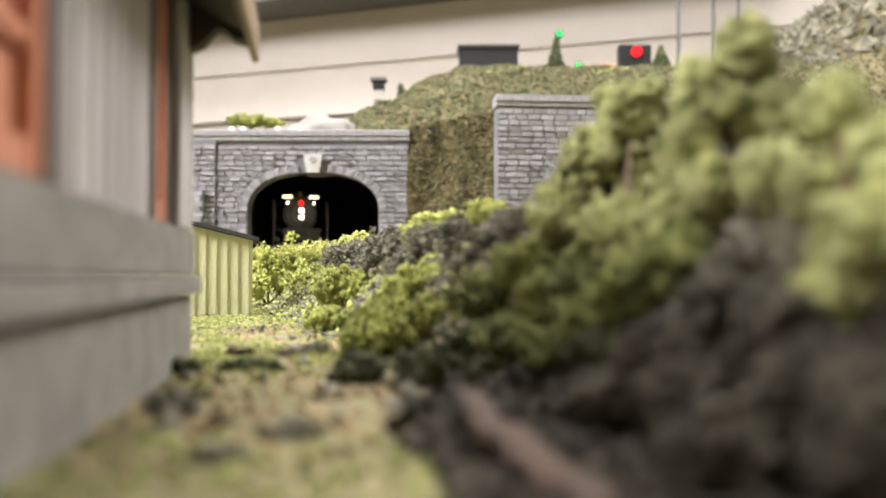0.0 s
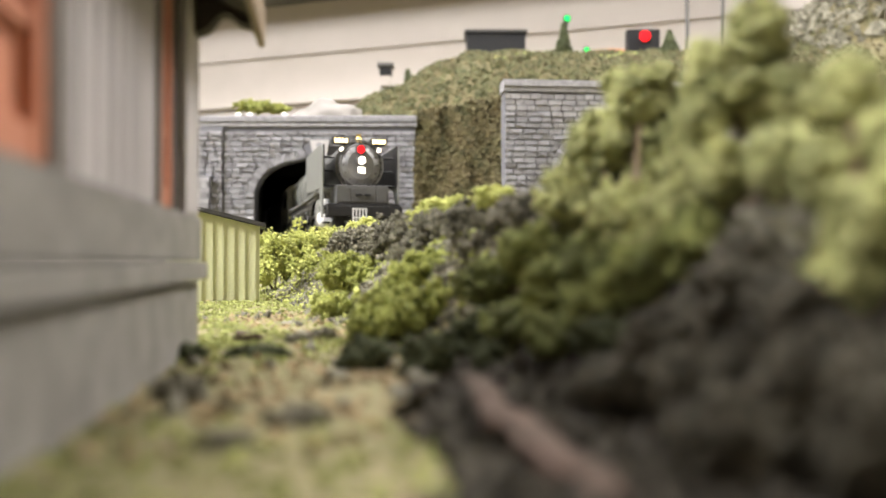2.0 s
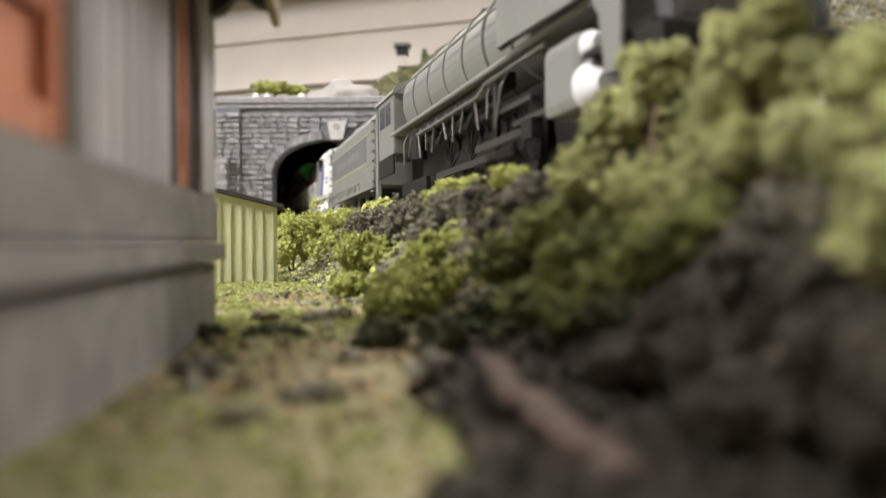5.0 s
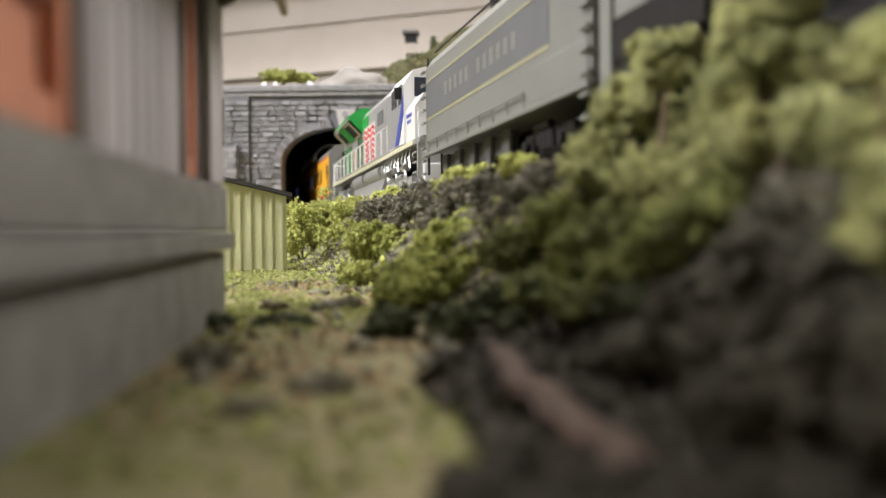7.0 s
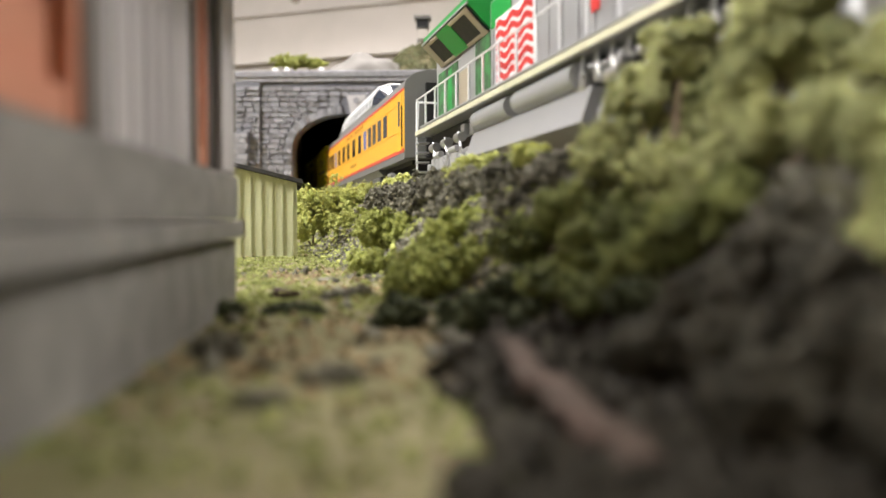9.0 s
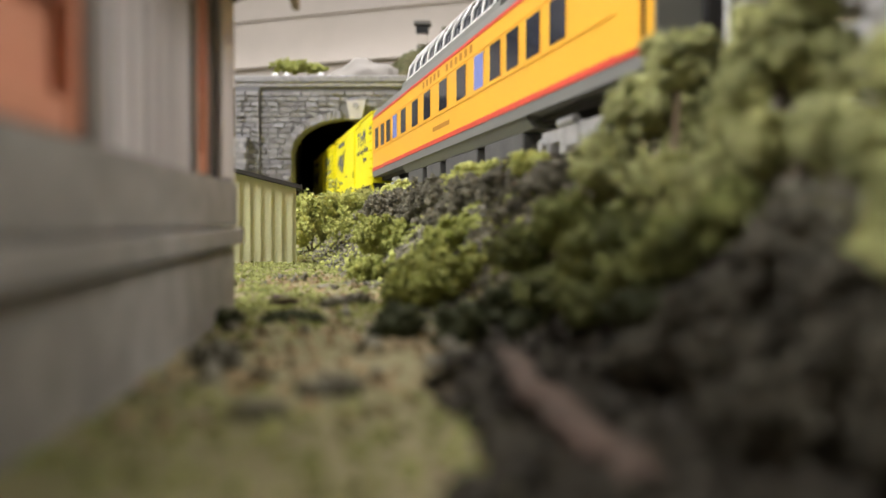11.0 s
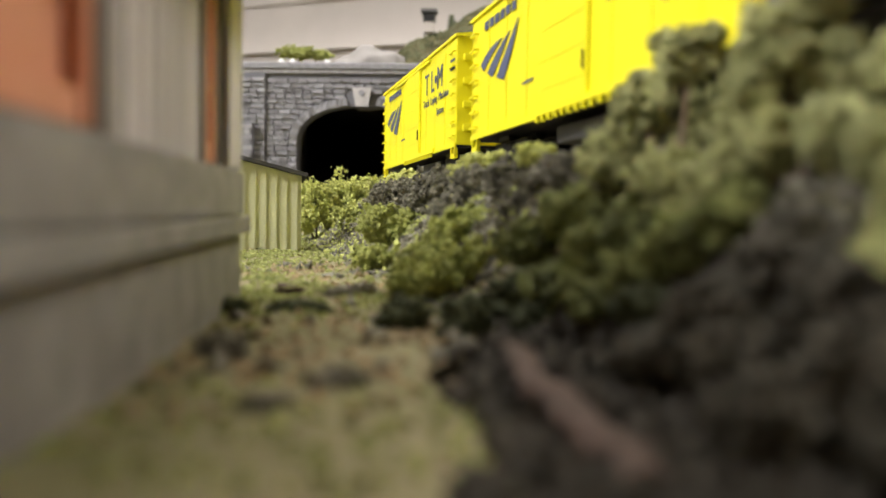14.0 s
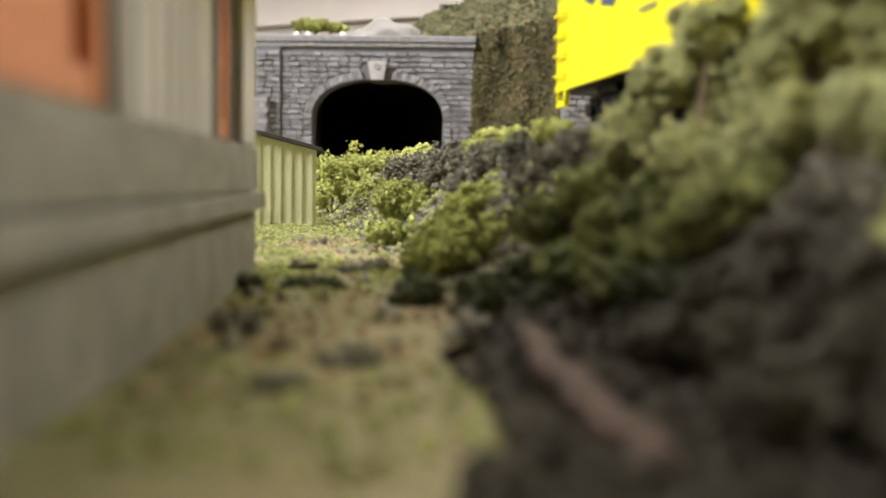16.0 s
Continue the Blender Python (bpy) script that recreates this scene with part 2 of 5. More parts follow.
rng = np.random.default_rng(7)
xs = np.concatenate((np.linspace(-1.6, -0.3, 14), np.arange(-0.28, 0.2, 0.0025), np.linspace(0.21, 1.6, 15)))
ys = np.concatenate((np.linspace(-1.2, -0.12, 10), np.arange(-0.1, 0.75, 0.0025), np.linspace(0.78, 1.7, 12)))
v, f = grid(xs, ys, ground_height)
ground = tagged(from_arrays("ground", v, f, "ground", smooth=True), "layout ground of tan earth with scattered green turf", "ground", kind="structure")

# turf and earth grains scattered on the ground
def scatter(name, mat, n, x0, x1, y0, y1, size, label, seed, keep=None, flat=0.0):
    r = np.random.default_rng(seed)
    x, y = r.uniform(x0, x1, n), y0 + (y1 - y0) * r.uniform(0, 1, n) ** 0.8
    if keep is not None:
        k = keep(x, y, r)
        x, y = x[k], y[k]
    c = np.stack((x, y, ground_height(x, y) + flat), -1)
    v, f = lumps(r, c, size * r.uniform(0.5, 1.6, len(x)))
    return tagged(from_arrays(name, v, f, mat), label, "ground cover", kind="stuff")


def patchy(x, y, r, k=0.0, flip=1):
    w = np.sin(x * 75 + 2 * np.sin(y * 33)) + np.sin(y * 52 + 1.7 * np.sin(x * 41)) + 2.6 * smooth((y - 0.18) / 0.10)
    d = bank_distance(x, y)
    return (flip * (w - 0.3) + r.uniform(-1.2, 1.2, len(x)) > k) & (d > 0.038)


scatter("turf", "grass", 60000, -0.14, 0.06, 0.05, 0.46, 0.00048, "yellow-green turf scattered on the ground", 3, lambda x, y, r: patchy(x, y, r))
scatter("earth_grains", "soil_grain", 14000, -0.14, 0.05, 0.05, 0.4, 0.00055, "tan earth grains and pebbles", 4, lambda x, y, r: patchy(x, y, r, 0.1, -1))
# dark soil, denser towards the bank, that also stands in for shade
scatter("dark_soil", "dark_soil", 30000, -0.006, 0.05, 0.022, 0.125, 0.0009, "dark brown soil and leaf litter at the bank foot, deepened for shade", 11,
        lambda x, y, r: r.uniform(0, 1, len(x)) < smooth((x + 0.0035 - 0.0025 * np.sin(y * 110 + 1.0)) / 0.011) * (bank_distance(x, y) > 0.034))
scatter("litter", "brown", 1500, -0.12, 0.05, 0.06, 0.4, 0.0012, "brown leaf litter on the ground", 5, lambda x, y, r: patchy(x, y, r, 0.6, -1))

def on_bank(x, y, r):
    d = bank_distance(x, y)
    return (d > 0.0195) & (d < 0.05) & (r.uniform(0, 1, len(x)) < 0.25 + 0.75 * (np.sin(x * 160) * np.sin(y * 120) > -0.4))


scatter("bank_litter", "brown", 90000, -0.10, 0.08, 0.03, 0.5, 0.0006, "grey-brown brush litter on the bank", 6, on_bank, 0.0005)
scatter("bank_turf", "green", 12000, -0.10, 0.08, 0.15, 0.5, 0.0008, "olive turf on the bank", 8, on_bank, 0.0007)

# ---------------------------------------------------------------- room
def wall_box(name, label, *s, mat="wall"):
    bm = bmesh.new()
    box(bm, *s)
    return tagged(part(name, bm, mat), label, "wall", kind="structure")


wall_dir = math.atan2(-0.327, 0.945)
W = Matrix.Translation((0, 1.35, 0)) @ Matrix.Rotation(wall_dir, 4, "Z")
bm = bmesh.new()
box(bm, -2.6, 2.6, 0, 0.08, -1.1, 1.45, W)
tagged(part("wall_north", bm, "wall"), "cream painted wall behind the layout", "wall", kind="structure")
wall_box("wall_west", "cream painted wall", -2.48, -2.4, -2.0, 2.6, -1.1, 1.45)
wall_box("wall_east", "cream painted wall", 2.4, 2.48, -2.0, 2.6, -1.1, 1.45)
wall_box("wall_south", "cream painted wall", -2.4, 2.4, -2.08, -2.0, -1.1, 1.45)
tagged(wall_box("floor", "grey carpet floor", -2.48, 2.48, -2.08, 2.6, -1.15, -1.1, mat="floor"), category="floor")
tagged(wall_box("ceiling", "white ceiling", -2.48, 2.48, -2.08, 2.6, 1.45, 1.5, mat="white"), category="ceiling")
bm = bmesh.new()
for z0, z1, y0 in ((0.281, 0.292, -0.012), (0.364, 0.370, -0.006)):
    box(bm, -1.6, 1.6, y0, -0.0005, z0, z1, W)
tagged(part("trim", bm, "wall"), "cream moulding strips along the wall", "trim", kind="structure")
shelf = tagged(new("wall_shelf"), "grey wall shelf with brackets above the layout", "shelf")
bm = bmesh.new()
box(bm, -1.4, 0.55, -0.10, -0.001, 0.452, 0.47, W, 0.002)
part("shelf_board", bm, "shelf", shelf)
for k in range(7):
    bm = bmesh.new()
    x = -1.2 + k * 0.25
    box(bm, x, x + 0.012, -0.095, -0.002, 0.4705, 0.62, W)
    part("bracket", bm, "shelf", shelf)
for i, (x, y) in enumerate(((-1.05, -0.25), (0.85, 0.65), (-0.2, 0.6))):
    fx = tagged(new("ceiling_light"), "white fluorescent ceiling light fixture, lit", "ceiling light", group="ceiling lights")
    fx.location = (x, y, 1.449)
    boxes("housing", "white", fx, (-0.17, 0.17, -0.62, 0.62, -0.05, 0))
    boxes("diffuser", "tube", fx, (-0.15, 0.15, -0.6, 0.6, -0.056, -0.0505))

# ---------------------------------------------------------------- stone portals


def arch_half(z, spring, rise, half):
    """Half the width of the opening at a height."""
    if z <= spring:
        return half
    k = (z - spring) / rise
    return half * math.sqrt(max(0.0, 1 - k ** 2.3)) if k < 1 else 0.0


STONE_MESHES = []
for k in range(10):
    b_ = bmesh.new()
    vs = box(b_, -0.5, 0.5, -1, 0, -0.5, 0.5)
    r_ = random.Random(40 + k)
    for e_ in vs:
        if e_.co.y < -0.5:
            e_.co.x *= 0.90 + r_.uniform(-0.05, 0.04)
            e_.co.z *= 0.82 + r_.uniform(-0.08, 0.08)
            e_.co.y += r_.uniform(-0.25, 0.5)
    me_ = bpy.data.meshes.new("stone")
    b_.to_mesh(me_)
    b_.free()
    me_.materials.append(M["stone"])
    STONE_MESHES.append(me_)


def portal(name, label, place, yaw, width, top, centre, half, spring, rise, pier, first_rows, seed):
    """A cut-stone tunnel portal. Local x along the face, face towards -y, z up from the ground."""
    r = random.Random(seed)
    ob = tagged(new(name), label, "tunnel portal")
    ob.matrix_world = Matrix.Translation(place) @ Matrix.Rotation(yaw, 4, "Z")
    cap = top - 0.0075
    arc = []
    for i in range(33):
        a = math.pi * i / 32
        c, s = math.cos(a), math.sin(a)
        arc.append((centre + half * math.copysign(abs(c) ** 0.87, c), spring + rise * s ** 0.87))
    bm = bmesh.new()
    extrude(bm, [(0, 0), (centre - half, 0)] + list(reversed(arc)) + [(centre + half, 0), (width, 0), (width, cap), (0, cap)], 0.0, 0.012)
    part("backing", bm, "mortar", ob)
    # coping
    for z0, z1, out in ((cap, cap + 0.0028, 0.0022), (cap + 0.003, top - 0.001, 0.0034), (top - 0.0009, top, 0.0028)):
        bm = bmesh.new()
        box(bm, -0.001, width + 0.001, -out, 0.013, z0, z1, None, 0.0004)
        part("coping", bm, "stone", ob)
    # voussoirs and keystone
    ring = 0.0062
    n = 45
    for i in range(n):
        a = math.pi * (i + 0.5) / n
        if abs(i - n // 2) < 3:
            continue
        c, s = math.cos(a), math.sin(a)
        px, pz = centre + half * math.copysign(abs(c) ** 0.87, c), spring + rise * s ** 0.87
        t_ = math.atan2(s / rise, c / half) if rise else a
        st = new("voussoir", STONE_MESHES[i % 10])
        st.parent = ob
        st.matrix_basis = Matrix.Translation((px + math.cos(t_) * ring / 2, 0, pz + math.sin(t_) * ring / 2)) @ Matrix.Rotation(-t_, 4, "Y") @ Matrix.Diagonal((ring, 0.0026, 0.0037, 1))
    for side in (-1, 1):
        z = 0.0
        while z < spring - 0.001:
            st = new("voussoir", STONE_MESHES[r.randrange(10)])
            st.parent = ob
            st.matrix_basis = Matrix.Translation((centre + side * (half + ring / 2), 0, z + 0.0018)) @ Matrix.Diagonal((ring, 0.0026, 0.0035, 1))
            z += 0.0037
    bm = bmesh.new()
    k0 = spring + rise
    extrude(bm, [(centre - 0.0042, k0 - 0.0005), (centre + 0.0042, k0 - 0.0005), (centre + 0.0068, k0 + 0.0125), (centre - 0.0068, k0 + 0.0125)], -0.0042, -0.0001)
    key = part("keystone", bm, "keystone", ob, "pale carved keystone")
    bm = bmesh.new()
    tube(bm, (centre, -0.0052, k0 + 0.0085), (centre, -0.0040, k0 + 0.0085), 0.0022, seg=14)
    part("boss", bm, "stone", key)
    # courses
    count, rest = 0, bmesh.new()
    z, course = 0.0, 0.0037
    row = 0
    while z + course <= cap + 0.0003:
        zc = z + course / 2
        hw = arch_half(zc, spring, rise, half)
        for_arch = arch_half(zc - 0.001, spring, rise + ring, half + ring)
        spans = [(pier + 0.0002, width)] if for_arch <= 0 else [(pier + 0.0002, centre - for_arch), (centre + for_arch, width)]
        spans = [(0.0, pier)] + spans
        for si, (a, b) in enumerate(spans):
            x = a - (r.uniform(0, 0.004) if si else 0.0)
            while x < b - 0.0012:
                w = r.uniform(0.0055, 0.0095)
                x0, x1 = max(x, a), min(x + w, b)
                if b - x1 < 0.002:
                    x1 = b
                x = x1
                if x1 - x0 < 0.001 or (for_arch <= 0 and k0 - 0.001 < zc < k0 + 0.013 and abs((x0 + x1) / 2 - centre) < 0.0075):
                    continue
                m = Matrix.Translation(((x0 + x1) / 2, -0.0024 if si == 0 else 0.0, zc)) @ Matrix.Diagonal((x1 - x0 - 0.0003, 0.0019 * r.uniform(0.7, 1.25), course - 0.0003, 1))
                if row >= first_rows and count < 300:
                    st = new("stone", STONE_MESHES[r.randrange(10)])
                    st.parent, st.matrix_basis = ob, m
                    count += 1
                else:
                    box(rest, -0.47, 0.47, -1, 0, -0.45, 0.45, m)
        z += course
        row += 1
    tagged(part("stonework", rest, "stone_rest", ob), kind="stuff")
    if pier:
        boxes("pier_backing", "mortar", ob, (0.0, pier, -0.0024, -0.0002, 0.0, cap - 0.0002))
    return ob


PORTAL_Y = 0.60
portal("tunnel_portal", "grey cut-stone tunnel portal with wide arch and keystone", (-0.1788, PORTAL_Y, 0), 0.0, 0.154, 0.118, 0.0868, 0.0464, 0.060, 0.028, 0.018, 7, 5)
portal("tunnel_portal", "grey cut-stone tunnel portal higher up the hill", (0.0346, 0.54, 0), 0.10, 0.19, 0.131, 0.0815, 0.046, 0.068, 0.030, 0.0, 8, 9)

# low wing wall by the first portal
wing = tagged(new("wing_wall"), "low stone wing wall beside the portal", "retaining wall")
boxes("backing", "mortar", wing, (-0.205, -0.1685, 0.592, 0.5965, 0, 0.0745))
bm = bmesh.new()
rr = random.Random(3)
for k in range(20):
    x = -0.205 + (k % 2) * 0.003
    while x < -0.171:
        w = rr.uniform(0.004, 0.007)
        box(bm, x + 0.0002, min(x + w, -0.1685), 0.5905, 0.592, k * 0.0037 + 0.0002, k * 0.0037 + 0.0035)
        x += w
tagged(part("stones", bm, "stone_rest", wing), kind="stuff")

# dark bores behind the portals
def bore(name, place, ang, width, height, length):
    m = Matrix.Translation(place) @ Matrix.Rotation(ang, 4, "Z")
    bm = bmesh.new()
    t = 0.006
    for s in ((-width - t, -width, 0, length, 0, height), (width, width + t, 0, length, 0, height), (-width - t, width + t, 0, length, height, height + t),
              (-width - t, width + t, length, length + t, 0, height + t), (-width, width, 0, length, -0.006, -0.003)):
        box(bm, *s, m)
    return tagged(part(name, bm, "tunnel"), "dark lined tunnel bore", "tunnel", kind="structure")


bore("tunnel_bore", (-0.104, 0.652, 0), SLOPE, 0.072, 0.100, 0.6)
collar = bmesh.new()
for s_ in ((-0.160, -0.154, 0.6125, 0.70, 0, 0.104), (-0.036, -0.030, 0.6125, 0.70, 0, 0.104), (-0.160, -0.030, 0.6125, 0.70, 0.0985, 0.1045)):
    box(collar, *s_)
tagged(part("tunnel_collar", collar, "tunnel"), "dark tunnel lining behind the portal", "tunnel", kind="structure")
bore("tunnel_bore", (0.113, 0.567, 0), 0.1, 0.054, 0.106, 0.4)

# ---------------------------------------------------------------- hills
def hill_height(x, y):
    h = 0.112 + smooth((y - 0.66) / 0.17) * (0.060 * smooth((x + 0.125) / 0.05) + 0.042 * smooth((x + 0.10) / 0.13))
    h = h + 0.022 * smooth((y - 0.85) / 0.05) * smooth((x + 0.03) / 0.05)
    h = h + 0.012 * smooth((x - 0.02) / 0.02) * (1 - smooth((y - 0.6) / 0.1))
    h = h + 0.085 * smooth((x - 0.36) / 0.08) * smooth((y - 0.8) / 0.12)
    w = np.sin(x * 60 + 2 * np.sin(y * 40)) * np.sin(y * 55 + 1) + 0.5 * np.sin(x * 130 + y * 90)
    return h + 0.0035 * w


xs = np.concatenate((np.linspace(-1.0, -0.22, 12), np.arange(-0.2, 0.7, 0.006), np.linspace(0.72, 1.4, 8)))
v, f = grid(xs, np.arange(0.608, 1.3, 0.006), hill_height)
tagged(from_arrays("hill", v, f, "autumn", smooth=True), "scenery hill of brown-green turf above the tunnels", "hill", kind="structure")


def hill_cover(name, mat, n, x0, x1, y0, y1, size, label, seed, keep=None):
    r = np.random.default_rng(seed)
    x, y = r.uniform(x0, x1, n), r.uniform(y0, y1, n)
    if keep is not None:
        k = keep(x, y)
        x, y = x[k], y[k]
    v, f = lumps(r, np.stack((x, y, hill_height(x, y)), -1), size * r.uniform(0.5, 1.7, len(x)))
    return tagged(from_arrays(name, v, f, mat), label, "ground cover", kind="stuff")


hill_cover("hill_turf", "autumn", 16000, -0.12, 0.5, 0.62, 0.95, 0.0014, "brown-green turf clumps on the hill", 21)
hill_cover("hill_brush", "hill_green", 18000, -0.12, 0.4, 0.66, 0.95, 0.0016, "olive brush on the hill slope", 22)
hill_cover("hill_edge_brush", "lime", 900, -0.08, 0.1, 0.61, 0.66, 0.002, "pale lime brush along the hill edge", 23)
hill_cover("hill_crest_grass", "lime", 700, -0.06, 0.26, 0.83, 0.88, 0.0018, "pale yellow-green grass along the hill crest", 25)
hill_cover("far_brush", "brown", 5000, 0.38, 0.75, 0.85, 1.15, 0.004, "grey-brown brush on the far mound", 24)

# rough bank between the portals
def bank(u, w):
    y = 0.578 + 0.026 * w + 0.010 * np.cos(u * 3.0) * (1 - w)
    return y + 0.0035 * np.sin(u * 17 + w * 9) * np.sin(w * 14 + u * 5)


us, ws = np.linspace(0, 1, 60), np.linspace(0, 1, 60)
gu, gw = np.meshgrid(us, ws)
v = np.stack((-0.0245 + 0.062 * gu, bank(gu, gw), 0.0 + (0.119 + 0.012 * gu) * gw), -1).reshape(-1, 3)
i = (np.arange(59)[:, None] * 60 + np.arange(59)[None]).reshape(-1, 1)
tagged(from_arrays("bank_face", v, np.concatenate((i, i + 1, i + 61, i + 60), 1), "autumn", smooth=True), "steep brown-green bank between the stone portals", "hill", kind="structure")
r = np.random.default_rng(31)
u, w = r.uniform(0.0, 1, 9000), r.uniform(0.1, 1.02, 9000)
c = np.stack((-0.0245 + 0.062 * u, bank(u, w), (0.119 + 0.012 * u) * w), -1)
v, f = lumps(r, c, 0.0011 * r.uniform(0.5, 1.8, len(u)))
tagged(from_arrays("bank_brush", v, f, "autumn"), "rough autumn brush on the steep bank", "ground cover", kind="stuff")

# pale rock and small growth on top of the first portal
rock = bmesh.new()
bmesh.ops.create_icosphere(rock, subdivisions=4, radius=1.0)
for q in rock.verts:
    q.co *= 1 + 0.22 * noise.noise(q.co * 2.2) + 0.08 * noise.noise(q.co * 7)
bmesh.ops.transform(rock, matrix=Matrix.Translation((-0.092, 0.645, 0.113)) @ Matrix.Diagonal((0.034, 0.022, 0.023, 1)), verts=rock.verts)
tagged(part("rock", rock, "plaster", smooth=True), "pale grey rock on top of the portal", "rock")
for x in (-0.151, -0.143, -0.118):
    bm = bmesh.new()
    bmesh.ops.create_icosphere(bm, subdivisions=2, radius=1.0)
    for q in bm.verts:
        q.co *= 1 + 0.3 * noise.noise(q.co * 2 + Vector((x * 90, 0, 0)))
    bmesh.ops.transform(bm, matrix=Matrix.Translation((x, 0.603, 0.1195)) @ Matrix.Diagonal((0.0022, 0.002, 0.0018, 1)), verts=bm.verts)
    tagged(part("pebble", bm, "white", smooth=True), "small white pebble on the portal coping", "stone", group="pebbles on the coping")

# ---------------------------------------------------------------- bushes
bush_seed = 100


def bush(name, mat, label, grain, clusters, per, blobs):
    global bush_seed
    bush_seed += 1
    r = np.random.default_rng(bush_seed)
    ob = tagged(new(name), label, "bush")
    x, y = blobs[0][0], blobs[0][1]
    base = np.array((x, y, float((hill_height if y > 0.6 else ground_height)(np.array(x), np.array(y)))))
    ob.location = base
    v, f = foliage(r, [(a - x, b - y, c - base[2], d, e, g) for a, b, c, d, e, g in blobs], grain, clusters, per)
    from_arrays("foliage", v, f, mat, ob)
    bm = bmesh.new()
    for a, b, c, d, e, g in blobs:
        tube(bm, (0, 0, -0.001), (a - x, b - y, c - base[2]), 0.0006, 0.0003, 6)
        for q in sphere_dirs(r, 5):
            tube(bm, (a - x, b - y, c - base[2]), (a - x + q[0] * d * 0.8, b - y + q[1] * e * 0.8, c - base[2] + abs(q[2]) * g * 0.8), 0.0004, 0.0002, 5)
    part("stem", bm, "twig", ob)
    return ob


bush("bush", "lime", "lime-green foam bush at the foot of the bank", 0.0006, 60, 40, [(-0.0824, 0.4000, 0.0173, 0.0101, 0.0107, 0.0112), (-0.0855, 0.3900, 0.0095, 0.0065, 0.0065, 0.0065)])
bush("bush", "lime", "lime-green foam bush below the tunnel mouth", 0.0006, 60, 40, [(-0.0667, 0.4100, 0.0201, 0.0131, 0.0123, 0.0115), (-0.0744, 0.4000, 0.0120, 0.0080, 0.0080, 0.0080), (-0.0558, 0.4100, 0.0215, 0.0096, 0.0089, 0.0082), (-0.0526, 0.3600, 0.0105, 0.0101, 0.0089, 0.0077), (-0.0400, 0.3350, 0.0126, 0.0080, 0.0071, 0.0063)])
bush("bush", "lime", "lime-green foam bush beside the grey brush", 0.0006, 50, 44, [(-0.0288, 0.3000, 0.0250, 0.0068, 0.0058, 0.0048), (-0.0383, 0.3300, 0.0226, 0.0066, 0.0061, 0.0055)])
bush("bush", "lime", "bright lime foam bush on the bank top", 0.0004, 70, 44, [(-0.0020, 0.2120, 0.0273, 0.0068, 0.0051, 0.0034), (0.0022, 0.2050, 0.0287, 0.0027, 0.0025, 0.0022), (-0.0074, 0.2280, 0.0271, 0.0036, 0.0030, 0.0024)])
bush("bush", "lime", "small lime foam tuft on the bank top", 0.00035, 60, 40, [(0.0091, 0.1750, 0.0280, 0.0033, 0.0029, 0.0026), (0.0114, 0.1700, 0.0288, 0.0011, 0.0012, 0.0014)])
bush("bush", "brown", "grey-brown brush on the bank", 0.00055, 80, 50, [(-0.0274, 0.2850, 0.0204, 0.0118, 0.0091, 0.0065), (-0.0137, 0.2450, 0.0217, 0.0090, 0.0079, 0.0069), (-0.0386, 0.3150, 0.0160, 0.0084, 0.0068, 0.0053), (-0.0215, 0.2600, 0.0143, 0.0087, 0.0068, 0.0049)])
bush("bush", "brown", "grey-brown brush along the track side", 0.00042, 90, 50, [(-0.0019, 0.2080, 0.0215, 0.0090, 0.0074, 0.0058), (0.0057, 0.1860, 0.0228, 0.0062, 0.0057, 0.0052), (-0.0062, 0.2100, 0.0160, 0.0084, 0.0066, 0.0049)])
bush("bush", "brown", "grey-brown brush along the track side", 0.0004, 90, 50, [(0.0117, 0.1660, 0.0226, 0.0066, 0.0054, 0.0042), (0.0160, 0.1540, 0.0237, 0.0056, 0.0048, 0.0039), (0.0085, 0.1680, 0.0166, 0.0067, 0.0056, 0.0045)])
bush("bush", "green", "olive-green foam bush at the edge of the grass", 0.0005, 70, 46, [(-0.0323, 0.2500, 0.0110, 0.0070, 0.0065, 0.0060), (-0.0243, 0.2450, 0.0103, 0.0046, 0.0049, 0.0052)])
bush("bush", "green", "low olive foam tuft on the grass edge", 0.00045, 60, 44, [(-0.0309, 0.2250, 0.0036, 0.0060, 0.0046, 0.0033)])
bush("bush", "green", "olive-green foam bush on the lower bank", 0.0005, 80, 50, [(-0.0062, 0.1900, 0.0103, 0.0076, 0.0070, 0.0063), (-0.0113, 0.1800, 0.0070, 0.0054, 0.0045, 0.0036), (-0.0005, 0.2000, 0.0140, 0.0053, 0.0045, 0.0037)])
bush("bush", "green", "olive-green foam bush on the lower bank", 0.00045, 90, 50, [(-0.0092, 0.1650, 0.0036, 0.0088, 0.0067, 0.0046), (-0.0143, 0.1600, 0.0027, 0.0043, 0.0036, 0.0030), (-0.0015, 0.1650, 0.0066, 0.0055, 0.0050, 0.0044)])
bush("bush", "dark", "dark green tuft at the bank foot", 0.0005, 60, 40, [(-0.0128, 0.1253, 0.0012, 0.0033, 0.0030, 0.0026)])
bush("bush", "dark", "dark green tuft at the bank foot", 0.0005, 60, 40, [(-0.0025, 0.1175, 0.0016, 0.0037, 0.0035, 0.0033), (0.0055, 0.1250, 0.0048, 0.0042, 0.0040, 0.0037)])
bush("bush", "deep", "deep olive foam bush spreading over the bank", 0.00042, 120, 52, [(0.0137, 0.1281, 0.0162, 0.0056, 0.0050, 0.0044), (0.0074, 0.1365, 0.0113, 0.0056, 0.0049, 0.0042), (0.0147, 0.1129, 0.0110, 0.0056, 0.0049, 0.0041), (0.0190, 0.1074, 0.0148, 0.0043, 0.0043, 0.0043), (0.0107, 0.1178, 0.0072, 0.0052, 0.0041, 0.0030)])
